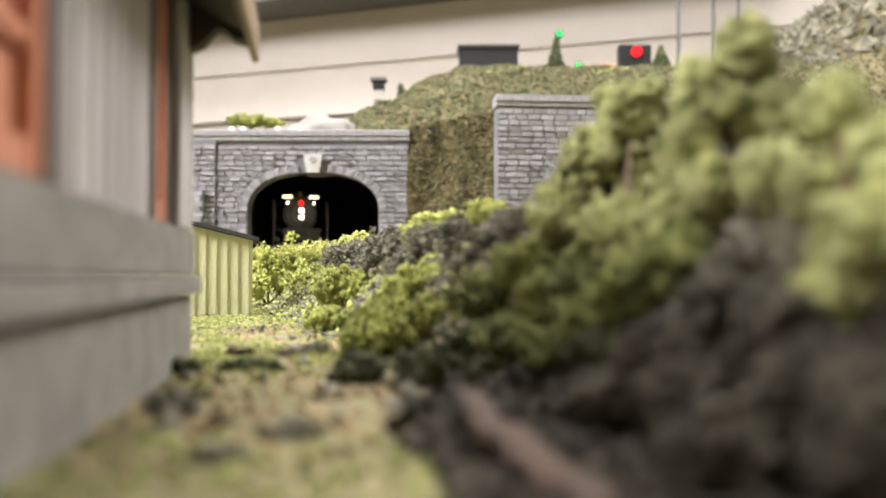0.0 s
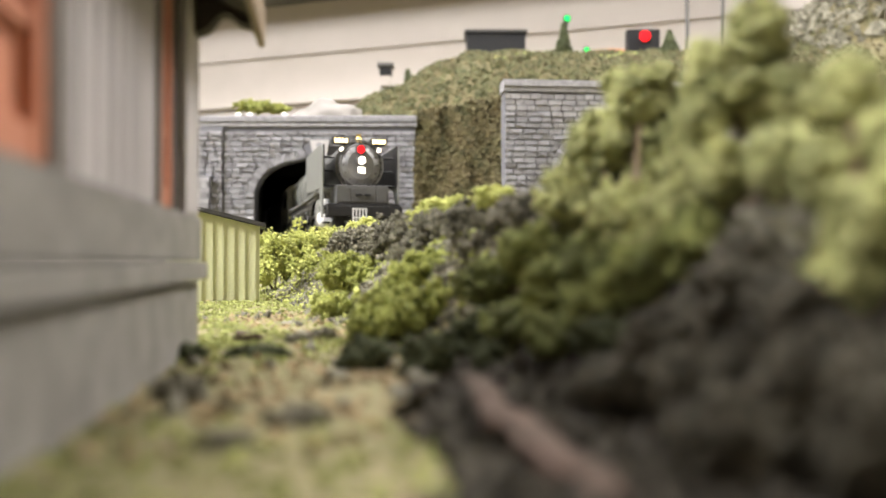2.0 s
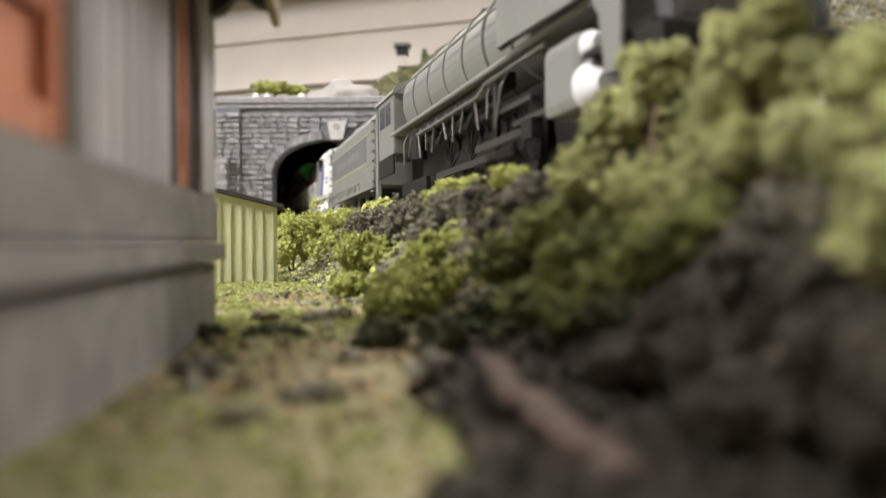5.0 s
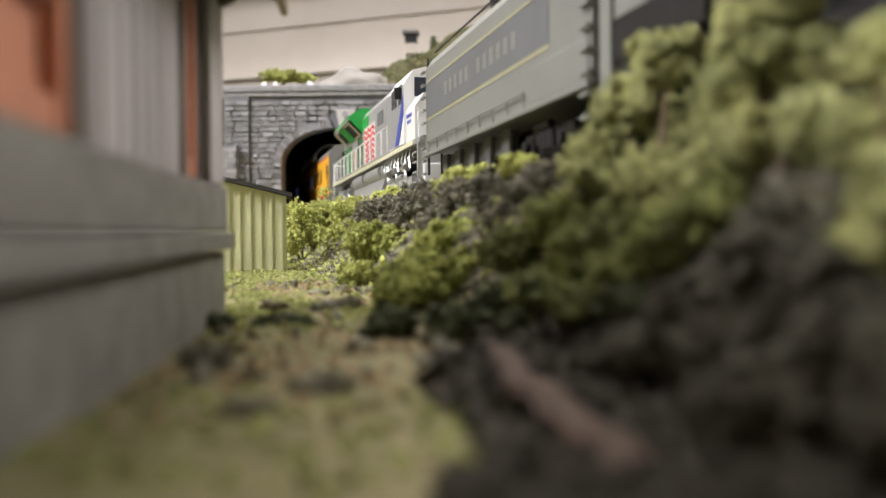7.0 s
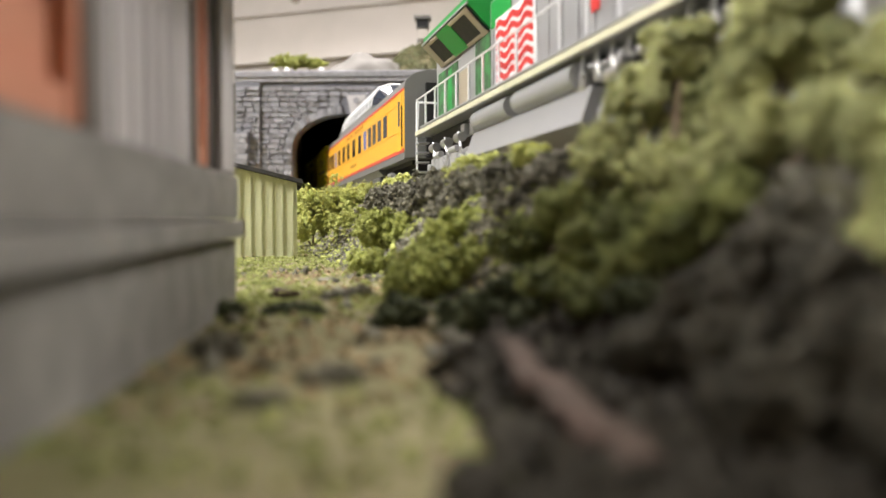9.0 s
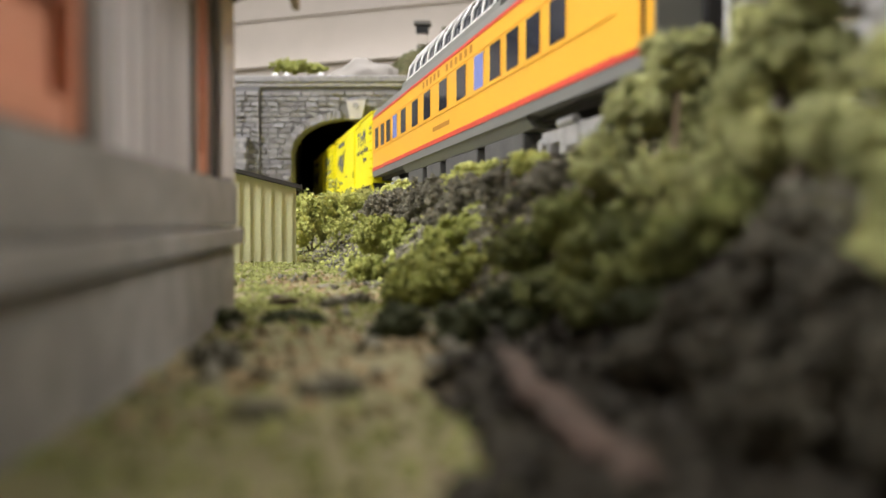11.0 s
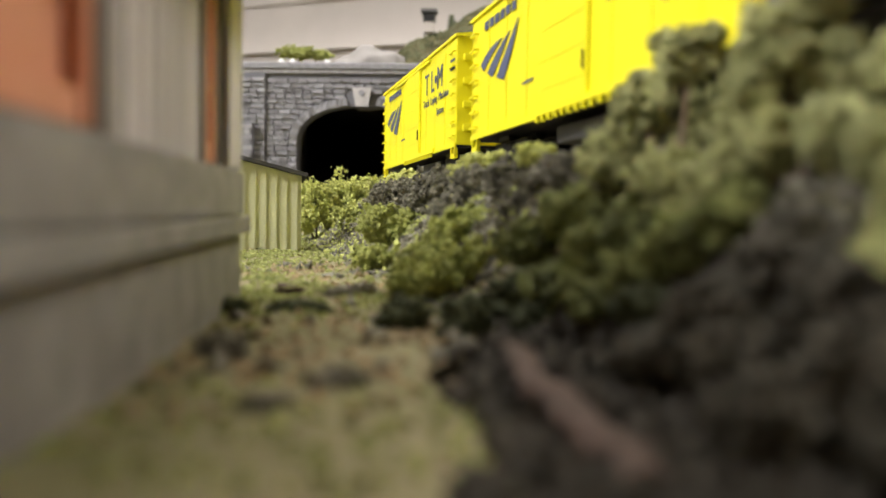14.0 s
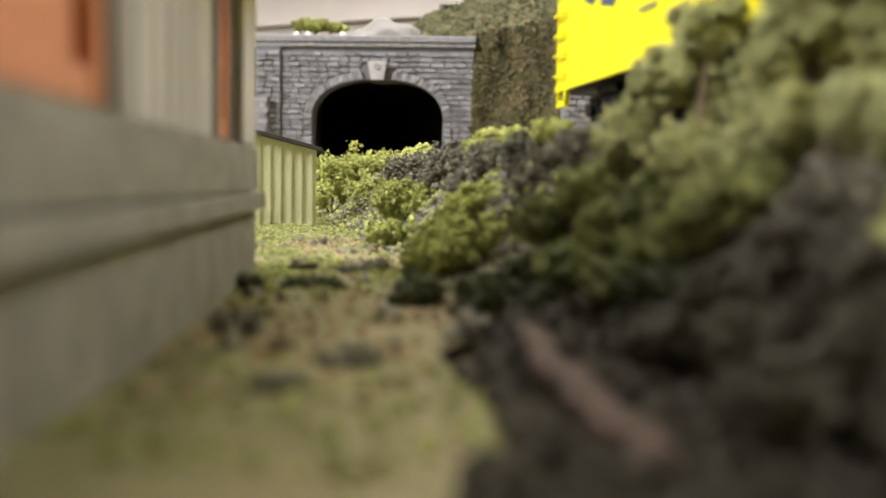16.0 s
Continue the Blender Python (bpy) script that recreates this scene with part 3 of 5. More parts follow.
bush("bush", "olive", "tall patchy olive foam bush on the bank", 0.00042, 120, 56, [(0.0226, 0.1079, 0.0205, 0.0053, 0.0052, 0.0052), (0.0283, 0.1263, 0.0389, 0.0047, 0.0049, 0.0050), (0.0222, 0.1264, 0.0320, 0.0039, 0.0043, 0.0047), (0.0304, 0.1265, 0.0305, 0.0050, 0.0051, 0.0052), (0.0180, 0.1265, 0.0242, 0.0040, 0.0045, 0.0049), (0.0258, 0.0980, 0.0204, 0.0033, 0.0040, 0.0048)])
bush("bush", "deep", "low olive foam bush on the slope of the bank", 0.0004, 120, 52, [(0.0183, 0.1001, 0.0102, 0.0044, 0.0039, 0.0034), (0.0225, 0.0952, 0.0137, 0.0042, 0.0038, 0.0035), (0.0143, 0.1046, 0.0065, 0.0042, 0.0033, 0.0025), (0.0267, 0.0922, 0.0180, 0.0031, 0.0031, 0.0031)])
bush("bush", "olive", "tall pale olive foam bush beside the track", 0.00042, 120, 56, [(0.0300, 0.0950, 0.0244, 0.0042, 0.0043, 0.0044), (0.0348, 0.0968, 0.0407, 0.0032, 0.0035, 0.0037), (0.0307, 0.0968, 0.0361, 0.0035, 0.0037, 0.0040), (0.0359, 0.0969, 0.0339, 0.0039, 0.0042, 0.0045), (0.0282, 0.0969, 0.0307, 0.0024, 0.0028, 0.0032), (0.0336, 0.0857, 0.0247, 0.0026, 0.0032, 0.0037)])
bush("bush", "olive", "broad olive foam bush near the track edge", 0.0004, 120, 52, [(0.0333, 0.0676, 0.0175, 0.0031, 0.0036, 0.0040), (0.0358, 0.0773, 0.0308, 0.0024, 0.0026, 0.0029), (0.0382, 0.0759, 0.0262, 0.0028, 0.0032, 0.0035), (0.0342, 0.0774, 0.0233, 0.0027, 0.0031, 0.0036), (0.0315, 0.0671, 0.0139, 0.0027, 0.0028, 0.0029), (0.0371, 0.0671, 0.0219, 0.0029, 0.0034, 0.0038)])
bush("bush", "dark", "dark green foam bush at the bank foot", 0.0004, 110, 40, [(0.0180, 0.0947, 0.0068, 0.0038, 0.0029, 0.0021), (0.0066, 0.1154, 0.0024, 0.0038, 0.0029, 0.0020)])
# the near mounds take the brown foam with shade in its colour
bush("bush", "brown_shaded", "grey-brown brush mound on the near bank", 0.00045, 200, 36, [(0.0223, 0.0810, 0.0076, 0.0048, 0.0040, 0.0032), (0.0278, 0.0784, 0.0141, 0.0039, 0.0037, 0.0034), (0.0179, 0.0830, 0.0035, 0.0047, 0.0037, 0.0027), (0.0279, 0.0686, 0.0102, 0.0036, 0.0037, 0.0039), (0.0225, 0.0716, 0.0048, 0.0052, 0.0044, 0.0035)])
bush("bush", "brown_shaded", "grey-brown brush mound on the near bank, darkened for shade", 0.00045, 200, 36, [(0.0272, 0.0593, 0.0064, 0.0043, 0.0043, 0.0043), (0.0215, 0.0608, 0.0025, 0.0048, 0.0042, 0.0036), (0.0271, 0.0525, 0.0040, 0.0038, 0.0038, 0.0038)])
bush("bush", "dark", "dark green tuft beside the depot wall", 0.0005, 50, 30, [(-0.0417, 0.1360, 0.0002, 0.0027, 0.0022, 0.0018)])
bush("bush", "dark", "dark green tuft on the path", 0.0007, 40, 22, [(-0.0310, 0.1360, 0.0000, 0.0042, 0.0026, 0.0017)])
bush("bush", "brown", "brown tuft beside the depot wall", 0.0006, 36, 22, [(-0.0316, 0.1000, 0.0000, 0.0024, 0.0020, 0.0020)])
bush("bush", "brown", "brown tuft on the path", 0.0006, 26, 18, [(-0.0148, 0.0845, 0.0000, 0.0021, 0.0017, 0.0011)])
bush("bush", "brown", "brown tuft on the path", 0.0006, 26, 18, [(-0.0188, 0.0716, -0.0002, 0.0024, 0.0018, 0.0010)])
bush("bush", "brown", "brown tuft on the path", 0.0006, 30, 18, [(-0.0282, 0.1600, 0.0003, 0.0026, 0.0019, 0.0013), (-0.0246, 0.1650, 0.0011, 0.0022, 0.0016, 0.0011)])
bush("bush", "green", "olive brush on top of the portal", 0.0008, 40, 30, [(-0.1468, 0.6400, 0.1312, 0.0162, 0.0107, 0.0051), (-0.1297, 0.6400, 0.1299, 0.0085, 0.0060, 0.0034)])

# ---------------------------------------------------------------- depot
depot = tagged(new("depot"), "weathered grey wooden depot with rust-red windows", "building")
depot.matrix_world = Matrix.Translation((-0.0223, 0, 0)) @ Matrix.Rotation(math.atan2(1, -0.153), 4, "Z")
U0, U1 = -0.07, 0.157                    # along the wall; local y points into the building, x along it


def depot_part(name, mat, *specs, bevel=0.0, parent=None, label=""):
    return boxes(name, mat, parent or depot, *specs, bevel=bevel, label=label)


depot_part("lower_wall", "board_h", (U0, U1, 0, 0.09, -0.002, 0.0119))
depot_part("belt_board", "board_h", (U0, U1 + 0.0014, -0.0016, 0.09, 0.0125, 0.0156), bevel=0.0004)
depot_part("sill_board", "board_h", (U0, U1 + 0.0005, -0.0006, 0.09, 0.0158, 0.0236), bevel=0.0005)
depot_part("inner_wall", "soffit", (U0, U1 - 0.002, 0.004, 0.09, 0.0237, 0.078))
k = 0
x = 0.0773
while x < 0.1205:
    depot_part("wall_plank", "board", (x + 0.0001, x + 0.0020, 0.0008 + 0.00015 * (k % 3), 0.0039, 0.0238, 0.078), bevel=0.0002)
    x += 0.0021
    k += 1
depot_part("post", "post", (0.0722, 0.0771, -0.0002, 0.0039, 0.0238, 0.078), bevel=0.0005)
depot_part("corner_post", "board", (0.1425, 0.1571, -0.0001, 0.012, 0.0238, 0.064), bevel=0.0006)
depot_part("post", "post", (0.1215, 0.1234, 0.0004, 0.0039, 0.0238, 0.078))
depot_part("post", "soffit", (0.1322, 0.1424, 0.0012, 0.0039, 0.0238, 0.078))
for a, b in ((0.02, 0.0718), (0.1236, 0.1320)):
    win = depot_part("window", "rust_red", (a + 0.0022, b - 0.0022, 0.0022, 0.0038, 0.024, 0.075), label="rust-red wooden window")
    depot_part("stile", "rust_red", (a, a + 0.0022, 0.0005, 0.0039, 0.024, 0.075), parent=win, bevel=0.0003)
    depot_part("stile", "rust_red", (b - 0.0022, b, 0.0005, 0.0039, 0.024, 0.075), parent=win, bevel=0.0003)
    depot_part("bottom_rail", "rust_red", (a + 0.0023, b - 0.0023, 0.0008, 0.0021, 0.024, 0.027), parent=win, bevel=0.0003)
    depot_part("meeting_rail", "rust_red", (a + 0.0023, b - 0.0023, 0.001, 0.0021, 0.0345, 0.0362), parent=win, bevel=0.0003)
depot_part("wall_plank", "board", (-0.07, 0.0198, 0.001, 0.0039, 0.0238, 0.078))
# eaves
bm = bmesh.new()
extrude(bm, [(-0.0101, 0.0586), (-0.0101, 0.0615), (0.03, 0.085), (0.09, 0.085), (0.09, 0.0785), (0.03, 0.0785), (0.0, 0.0638)], U0, 0.1600, "x")
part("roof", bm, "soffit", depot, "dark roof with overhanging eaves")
depot_part("fascia", "fascia", (U0, 0.1604, -0.0117, -0.0103, 0.0562, 0.0638), bevel=0.0004)
bm = bmesh.new()
extrude(bm, [(-0.0101, 0.0615), (-0.0101, 0.0582), (-0.0091, 0.0577), (-0.0077, 0.0581), (-0.0062, 0.0596), (-0.0045, 0.0594), (-0.0024, 0.0567), (-0.0003, 0.0558), (-0.0003, 0.0650)], 0.1500, 0.1540, "x")
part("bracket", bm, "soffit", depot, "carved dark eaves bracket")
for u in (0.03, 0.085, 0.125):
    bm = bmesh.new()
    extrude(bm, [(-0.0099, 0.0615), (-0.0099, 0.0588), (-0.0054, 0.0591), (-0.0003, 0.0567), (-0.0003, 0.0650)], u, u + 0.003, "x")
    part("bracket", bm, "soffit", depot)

# ---------------------------------------------------------------- shed
shed = tagged(new("shed"), "small pale yellow shed with black sloping roof on the grass", "shed")
shed.matrix_world = Matrix.Translation((-0.0719, 0.32, 0)) @ Matrix.Rotation(radians(14), 4, "Z") @ Matrix.Translation((-0.0341, 0, 0))
SW, SD = 0.0341, 0.026
bm = bmesh.new()
extrude(bm, [(0, -0.001), (SW, -0.001), (SW, 0.0286), (0, 0.0370)], 0, SD)
part("body", bm, "shed", shed)
x = 0.0012
while x < SW:
    top = 0.0370 - (x / SW) * 0.0084 - 0.0004
    boxes("batten", "shed", shed, (x - 0.0003, x + 0.0003, -0.00045, -0.00005, 0.0, top))
    x += 0.0039
bm = bmesh.new()
extrude(bm, [(-0.002, 0.0377), (SW + 0.0022, 0.0283), (SW + 0.0022, 0.0298), (-0.002, 0.0391)], -0.002, SD + 0.002)
part("roof", bm, "tar", shed, "black tar-paper roof")

# ---------------------------------------------------------------- railway track
track = tagged(new("railway_track"), "model railway track with brown ties on grey ballast", "railway track")
track.matrix_world = on_track(0)
S0, S1 = -0.95, 0.42
for y in (-0.00825, 0.00825):
    boxes("rail", "rail", track, (S0, S1, y - 0.0009, y + 0.0009, -0.0022, -0.0018), (S0, S1, y - 0.0003, y + 0.0003, -0.0018, -0.0006), (S0, S1, y - 0.0005, y + 0.0005, -0.0006, 0))
b_ = bmesh.new()
box(b_, -0.0014, 0.0014, -0.0148, 0.0148, -0.0042, -0.0023)
tie_mesh = bpy.data.meshes.new("tie")
b_.to_mesh(tie_mesh)
b_.free()
tie_mesh.materials.append(M["tie"])
s = S0 + 0.003
while s < S1:
    t_ = new("tie", tie_mesh)
    t_.parent, t_.location = track, (s, 0, 0)
    s += 0.0068
r = np.random.default_rng(55)
c = np.stack((r.uniform(S0, S1, 9000), r.uniform(-0.023, 0.023, 9000), np.full(9000, -0.0047)), -1)
v, f = lumps(r, c, 0.0007 * r.uniform(0.6, 1.6, 9000))
tagged(from_arrays("ballast", v, f, "ballast", track), kind="stuff")

# ---------------------------------------------------------------- train, drawn at full size and scaled to 1:87
K = 1 / 87.1
M["tgrey"] = material("satin_grey_paint", (0.215, 0.22, 0.205), 0.42, other=(0.17, 0.17, 0.16), scale=60, fine=700, amount=0.6, bump=0.08, spec=0.5)
M["tband"] = material("dark_grey_band", (0.15, 0.155, 0.165), 0.45, scale=60, bump=0.05)
M["tstripe"] = material("straw_stripe", (0.40, 0.38, 0.25), 0.5, bump=0)
M["graphite"] = material("graphite_smokebox", (0.11, 0.108, 0.106), 0.5, other=(0.07, 0.07, 0.07), scale=120, metal=0.2, spec=0.5)
M["smokebox_grey"] = material("silvery_smokebox_grey", (0.24, 0.235, 0.235), 0.45, other=(0.13, 0.13, 0.13), scale=140, fine=900, amount=0.8, metal=0.3, spec=0.5)
M["rod_steel"] = material("oily_rod_steel", (0.12, 0.117, 0.113), 0.35, 0.7)
M["sill_cream"] = material("pale_cream_stripe", (0.66, 0.64, 0.46), 0.5, bump=0)
M["engine_black"] = material("engine_black", (0.014, 0.014, 0.015), 0.5, other=(0.03, 0.027, 0.025), scale=200, fine=1500, spec=0.3)
M["bright"] = material("bright_metal", (0.75, 0.75, 0.74), 0.28, 0.9, bump=0.1)
M["brass"] = material("brass", (0.72, 0.50, 0.18), 0.3, 1.0, bump=0)
M["whitep"] = material("white_paint", (0.74, 0.74, 0.74), 0.4, other=(0.66, 0.66, 0.67), scale=60, bump=0.03)
M["silver"] = material("silver_grey_paint", (0.40, 0.40, 0.40), 0.33, 0.3, other=(0.33, 0.33, 0.33), scale=60, bump=0.05, spec=0.5)
M["silver_truck"] = material("silver_truck_casting", (0.62, 0.62, 0.62), 0.35, 0.55, other=(0.32, 0.32, 0.32), scale=300, fine=1500)
M["green_paint"] = material("green_paint", (0.03, 0.34, 0.07), 0.4, other=(0.02, 0.24, 0.05), scale=40, bump=0)
M["camo"] = material("camouflage_grille", (0.05, 0.05, 0.042), 0.6, other=(0.07, 0.24, 0.08), scale=130, fine=260, amount=1.0, bump=0.2)
M["tan_paint"] = material("tan_paint", (0.42, 0.36, 0.27), 0.5, other=(0.3, 0.26, 0.19), scale=60, bump=0)
M["red"] = material("red_paint", (0.62, 0.045, 0.04), 0.4, bump=0)
M["blue"] = material("blue_paint", (0.06, 0.09, 0.42), 0.4, bump=0)
M["orange"] = material("armour_yellow_paint", (0.86, 0.46, 0.045), 0.35, other=(0.82, 0.42, 0.04), scale=40, bump=0.03, spec=0.5)
M["redstripe"] = material("red_stripe_paint", (0.72, 0.09, 0.06), 0.4, bump=0)
M["letter_brown"] = material("dull_lettering", (0.50, 0.22, 0.04), 0.5, bump=0)
M["carroof"] = material("dark_grey_roof", (0.19, 0.195, 0.185), 0.45, other=(0.15, 0.15, 0.145), scale=60, bump=0.05)
M["yellow"] = material("bright_yellow_paint", (0.90, 0.83, 0.02), 0.4, other=(0.86, 0.77, 0.02), scale=50, bump=0.04, spec=0.4)
M["navy"] = material("navy_lettering", (0.10, 0.115, 0.20), 0.5, bump=0)
M["glass"] = material("dark_window_glass", (0.03, 0.035, 0.05), 0.08, bump=0, spec=0.4)
M["glass_lit"] = material("blue_lit_window", (0.20, 0.25, 0.6), 0.2, emit=0.08, bump=0)
M["underbody"] = material("grey_underbody", (0.12, 0.12, 0.118), 0.55, other=(0.05, 0.05, 0.05), scale=150)
M["lamp_white"] = material("lit_white_lens", (1.0, 0.90, 0.72), 0.3, emit=4.0, bump=0)
M["lamp_amber"] = material("lit_amber_lens", (1.0, 0.75, 0.38), 0.3, emit=3.5, bump=0)
M["lamp_red"] = material("lit_red_lens", (0.9, 0.008, 0.012), 0.3, emit=1.5, bump=0)
M["lamp_green"] = material("lit_green_lens", (0.01, 0.85, 0.13), 0.3, emit=0.9, bump=0)
movers, spinners, rods = [], [], []


def scaled(name, bm, mat, parent, label="", smooth=False):
    bmesh.ops.scale(bm, vec=(K, K, K), verts=bm.verts)
    return part(name, bm, mat, parent, label, smooth)


def sb(name, mat, parent, *specs, bevel=0.0, label=""):
    bm = bmesh.new()
    for s in specs:
        box(bm, *s, bevel=bevel)
    return scaled(name, bm, mat, parent, label)


def sc(name, mat, parent, p, q, r, r2=None, seg=20, label="", smooth=False):
    bm = bmesh.new()
    tube(bm, p, q, r, r2, seg)
    return scaled(name, bm, mat, parent, label)


def se(name, mat, parent, outline, a, b, axis="x", label=""):
    bm = bmesh.new()
    extrude(bm, outline, a, b, axis)
    return scaled(name, bm, mat, parent, label)


def hoop(name, mat, parent, pts, r=0.03, seg=6):
    bm = bmesh.new()
    for p, q in zip(pts, pts[1:]):
        tube(bm, p, q, r, seg=seg)
    return scaled(name, bm, mat, parent)


def letters(name, text, size, mat, parent, x, y, z, wide=1.0):
    """Raised lettering on the right flank, read from the rear towards the front."""
    cu = bpy.data.curves.new("lettering", "FONT")
    cu.body, cu.size, cu.extrude, cu.align_x = text, size, 0.006, "CENTER"
    tmp = bpy.data.objects.new("lettering", cu)
    me = bpy.data.meshes.new_from_object(tmp)
    bpy.data.objects.remove(tmp)
    me.transform(Matrix.Diagonal((K, K, K, 1)) @ Matrix.Translation((x, y, z)) @ Matrix.Rotation(math.pi / 2, 4, "X") @ Matrix.Diagonal((wide, 1, 1, 1)))
    me.materials.append(M[mat])
    ob = new(name, me)
    ob.parent = parent
    return ob


def wheelset(parent, x, r, mat="engine_black", spokes=0, gauge=0.72):
    bm = bmesh.new()
    for s in (-1, 1):
        y = s * gauge
        tube(bm, (0, y - 0.06, 0), (0, y + 0.06, 0), r, seg=24)
        tube(bm, (0, y - s * 0.09, 0), (0, y - s * 0.05, 0), r + 0.05, seg=24)
        tube(bm, (0, y, 0), (0, y + s * 0.12, 0), r * 0.22, seg=12)
        for k in range(spokes):
            a = 2 * math.pi * k / spokes
            box(bm, -0.04, 0.04, y + s * 0.06, y + s * 0.09, r * 0.2, r * 0.85, Matrix.Rotation(a, 4, "Y"))
        if spokes:
            tube(bm, (0, y + s * 0.08, -0.36), (0, y + s * 0.2, -0.36), 0.10, seg=10)
    tube(bm, (0, -gauge, 0), (0, gauge, 0), 0.08, seg=8)
    ob = scaled("wheelset", bm, mat, parent)
    ob.location = (x * K, 0, r * K)
    return ob


def truck(parent, x, axles, pitch, r, mat, wheel_mat="engine_black", y=1.12, name="truck"):
    """A bogie: side frames with bearings, springs and wheels."""
    n = axles
    half = (n - 1) * pitch / 2
    bm = bmesh.new()
    for s in (-1, 1):
        box(bm, -half - 0.35, half + 0.35, s * y - 0.07, s * y + 0.07, r + 0.02, r + 0.30, None, 0.03)
        box(bm, -half * 0.55, half * 0.55, s * y - 0.06, s * y + 0.06, r - 0.22, r + 0.05, None, 0.03)
        for k in range(n):
            ax = -half + k * pitch
            box(bm, ax - 0.20, ax + 0.20, s * y - 0.11, s * y + 0.13, r - 0.20, r + 0.18, None, 0.03)
            tube(bm, (ax, s * (y + 0.12), r), (ax, s * (y + 0.24), r), 0.13, seg=12)
        for k in range(n - 1):
            ax = -half + (k + 0.5) * pitch
            for d in (-0.2, 0.05, 0.3):
                tube(bm, (ax + d, s * (y + 0.10), r - 0.12), (ax + d, s * (y + 0.10), r + 0.24), 0.10, seg=10)
            tube(bm, (ax - 0.5, s * (y + 0.12), r + 0.36), (ax + 0.3, s * (y + 0.12), r + 0.36), 0.09, seg=10)
    box(bm, -0.3, 0.3, -y, y, r, r + 0.35)
    bmesh.ops.translate(bm, vec=(x, 0, 0), verts=bm.verts)
    t = scaled(name, bm, mat, parent)
    for k in range(n):
        wheelset(t, x - half + k * pitch, r, wheel_mat)
    return t


def coupler(parent, x, z=0.88):
    return sb("coupler", "engine_black", parent, (x - 0.45, x + 0.25, -0.12, 0.12, z - 0.1, z + 0.1), (x + 0.05, x + 0.33, -0.2, 0.05, z - 0.16, z + 0.16), bevel=0.03)


def start(name, label, category, back):
    ob = tagged(new(name), label, category)
    movers.append((ob, back))
    return ob


# ---- steam locomotive
eng = start("steam_locomotive", "grey and black steam locomotive with smoke deflectors, lamps lit", "locomotive", 0.0)
CZ, CR = 3.60, 1.16
bm = bmesh.new()
tube(bm, (-2.15, 0, CZ), (-7.2, 0, CZ), CR, seg=40)
part_ = scaled("smokebox", bm, "graphite", eng)
bm = bmesh.new()
tube(bm, (-7.2, 0, CZ), (-12.5, 0, CZ), CR + 0.04, 1.26, seg=40)
tube(bm, (-12.5, 0, CZ), (-18.6, 0, CZ), 1.26, seg=40)
scaled("boiler", bm, "tgrey", eng)
for x in (-8.2, -9.9, -11.6, -13.4, -15.2, -17.0):
    sc("boiler_band", "tgrey", eng, (x, 0, CZ), (x - 0.08, 0, CZ), 1.30, seg=40)
bm = bmesh.new()
tube(bm, (-2.02, 0, CZ), (-2.15, 0, CZ), 0.93, 0.98, seg=36)
tube(bm, (-1.86, 0, CZ), (-2.02, 0, CZ), 0.62, 0.86, seg=36)
door = scaled("smokebox_door", bm, "smokebox_grey", eng, "silvery grey smokebox door")
for k in range(22):
    a = 2 * math.pi * k / 22
    y, z = 1.03 * math.sin(a), CZ + 1.03 * math.cos(a)
    sc("bolt", "engine_black", door, (-2.08, y, z), (-2.18, y, z), 0.045, seg=8)
for k in range(14):
    a = 2 * math.pi * (k + 0.5) / 14
    y, z = 0.80 * math.sin(a), CZ + 0.80 * math.cos(a)
    sc("bolt", "graphite", door, (-1.9, y, z), (-2.05, y, z), 0.04, seg=8)
hoop("handrail", "graphite", eng, [(-1.8, 1.05 * math.sin(a), CZ + 1.05 * math.cos(a)) for a in np.linspace(-2.4, 2.4, 18)], 0.025)
# lamps
hl = sc("headlight", "graphite", eng, (-1.55, 0, 3.76), (-2.0, 0, 3.76), 0.23, 0.25)
sc("lens", "lamp_white", hl, (-1.50, 0, 3.76), (-1.56, 0, 3.76), 0.16)
pl = sb("number_shield", "whitep", eng, (-1.70, -1.62, -0.18, 0.18, 3.20, 3.50), bevel=0.03, label="glowing white shield plate")
sb("plate_face", "lamp_white", pl, (-1.615, -1.60, -0.15, 0.15, 3.23, 3.47))
ml = sc("warning_light", "graphite", eng, (-1.75, 0, 4.26), (-2.2, 0, 4.26), 0.25)
sc("lens", "lamp_red", ml, (-1.70, 0, 4.26), (-1.76, 0, 4.26), 0.17, label="lit red lens")
for s in (-1, 1):
    cl = sc("class_light", "graphite", eng, (-1.95, 0.88 * s, 4.27), (-2.3, 0.88 * s, 4.27), 0.14, seg=14)
    sc("lens", "lamp_white", cl, (-1.92, 0.88 * s, 4.27), (-1.96, 0.88 * s, 4.27), 0.09, seg=14)
    nb = sb("number_board", "engine_black", eng, (-2.45, -2.0, s * 0.9 - 0.36, s * 0.9 + 0.36, 4.52, 4.80), bevel=0.03, label="lit number board")
    for k in range(4):
        y = s * 0.9 - 0.24 + k * 0.16
        sb("figure_bar", "lamp_amber", nb, (-1.995, -1.98, y - 0.055, y + 0.055, 4.57, 4.75))
bl = bmesh.new()
tube(bl, (-2.35, 0, 4.62), (-2.35, 0, 4.90), 0.24, 0.10, seg=16)
tube(bl, (-2.35, 0, 4.90), (-2.35, 0, 5.00), 0.10, 0.14, seg=12)
scaled("bell", bl, "brass", eng, "brass bell")
st = sc("stack", "graphite", eng, (-3.9, 0, 4.3), (-3.9, 0, 5.12), 0.52, 0.50, seg=24)
sb("stack_casing", "graphite", eng, (-5.0, -2.9, -0.55, 0.55, 4.3, 4.86), bevel=0.1)
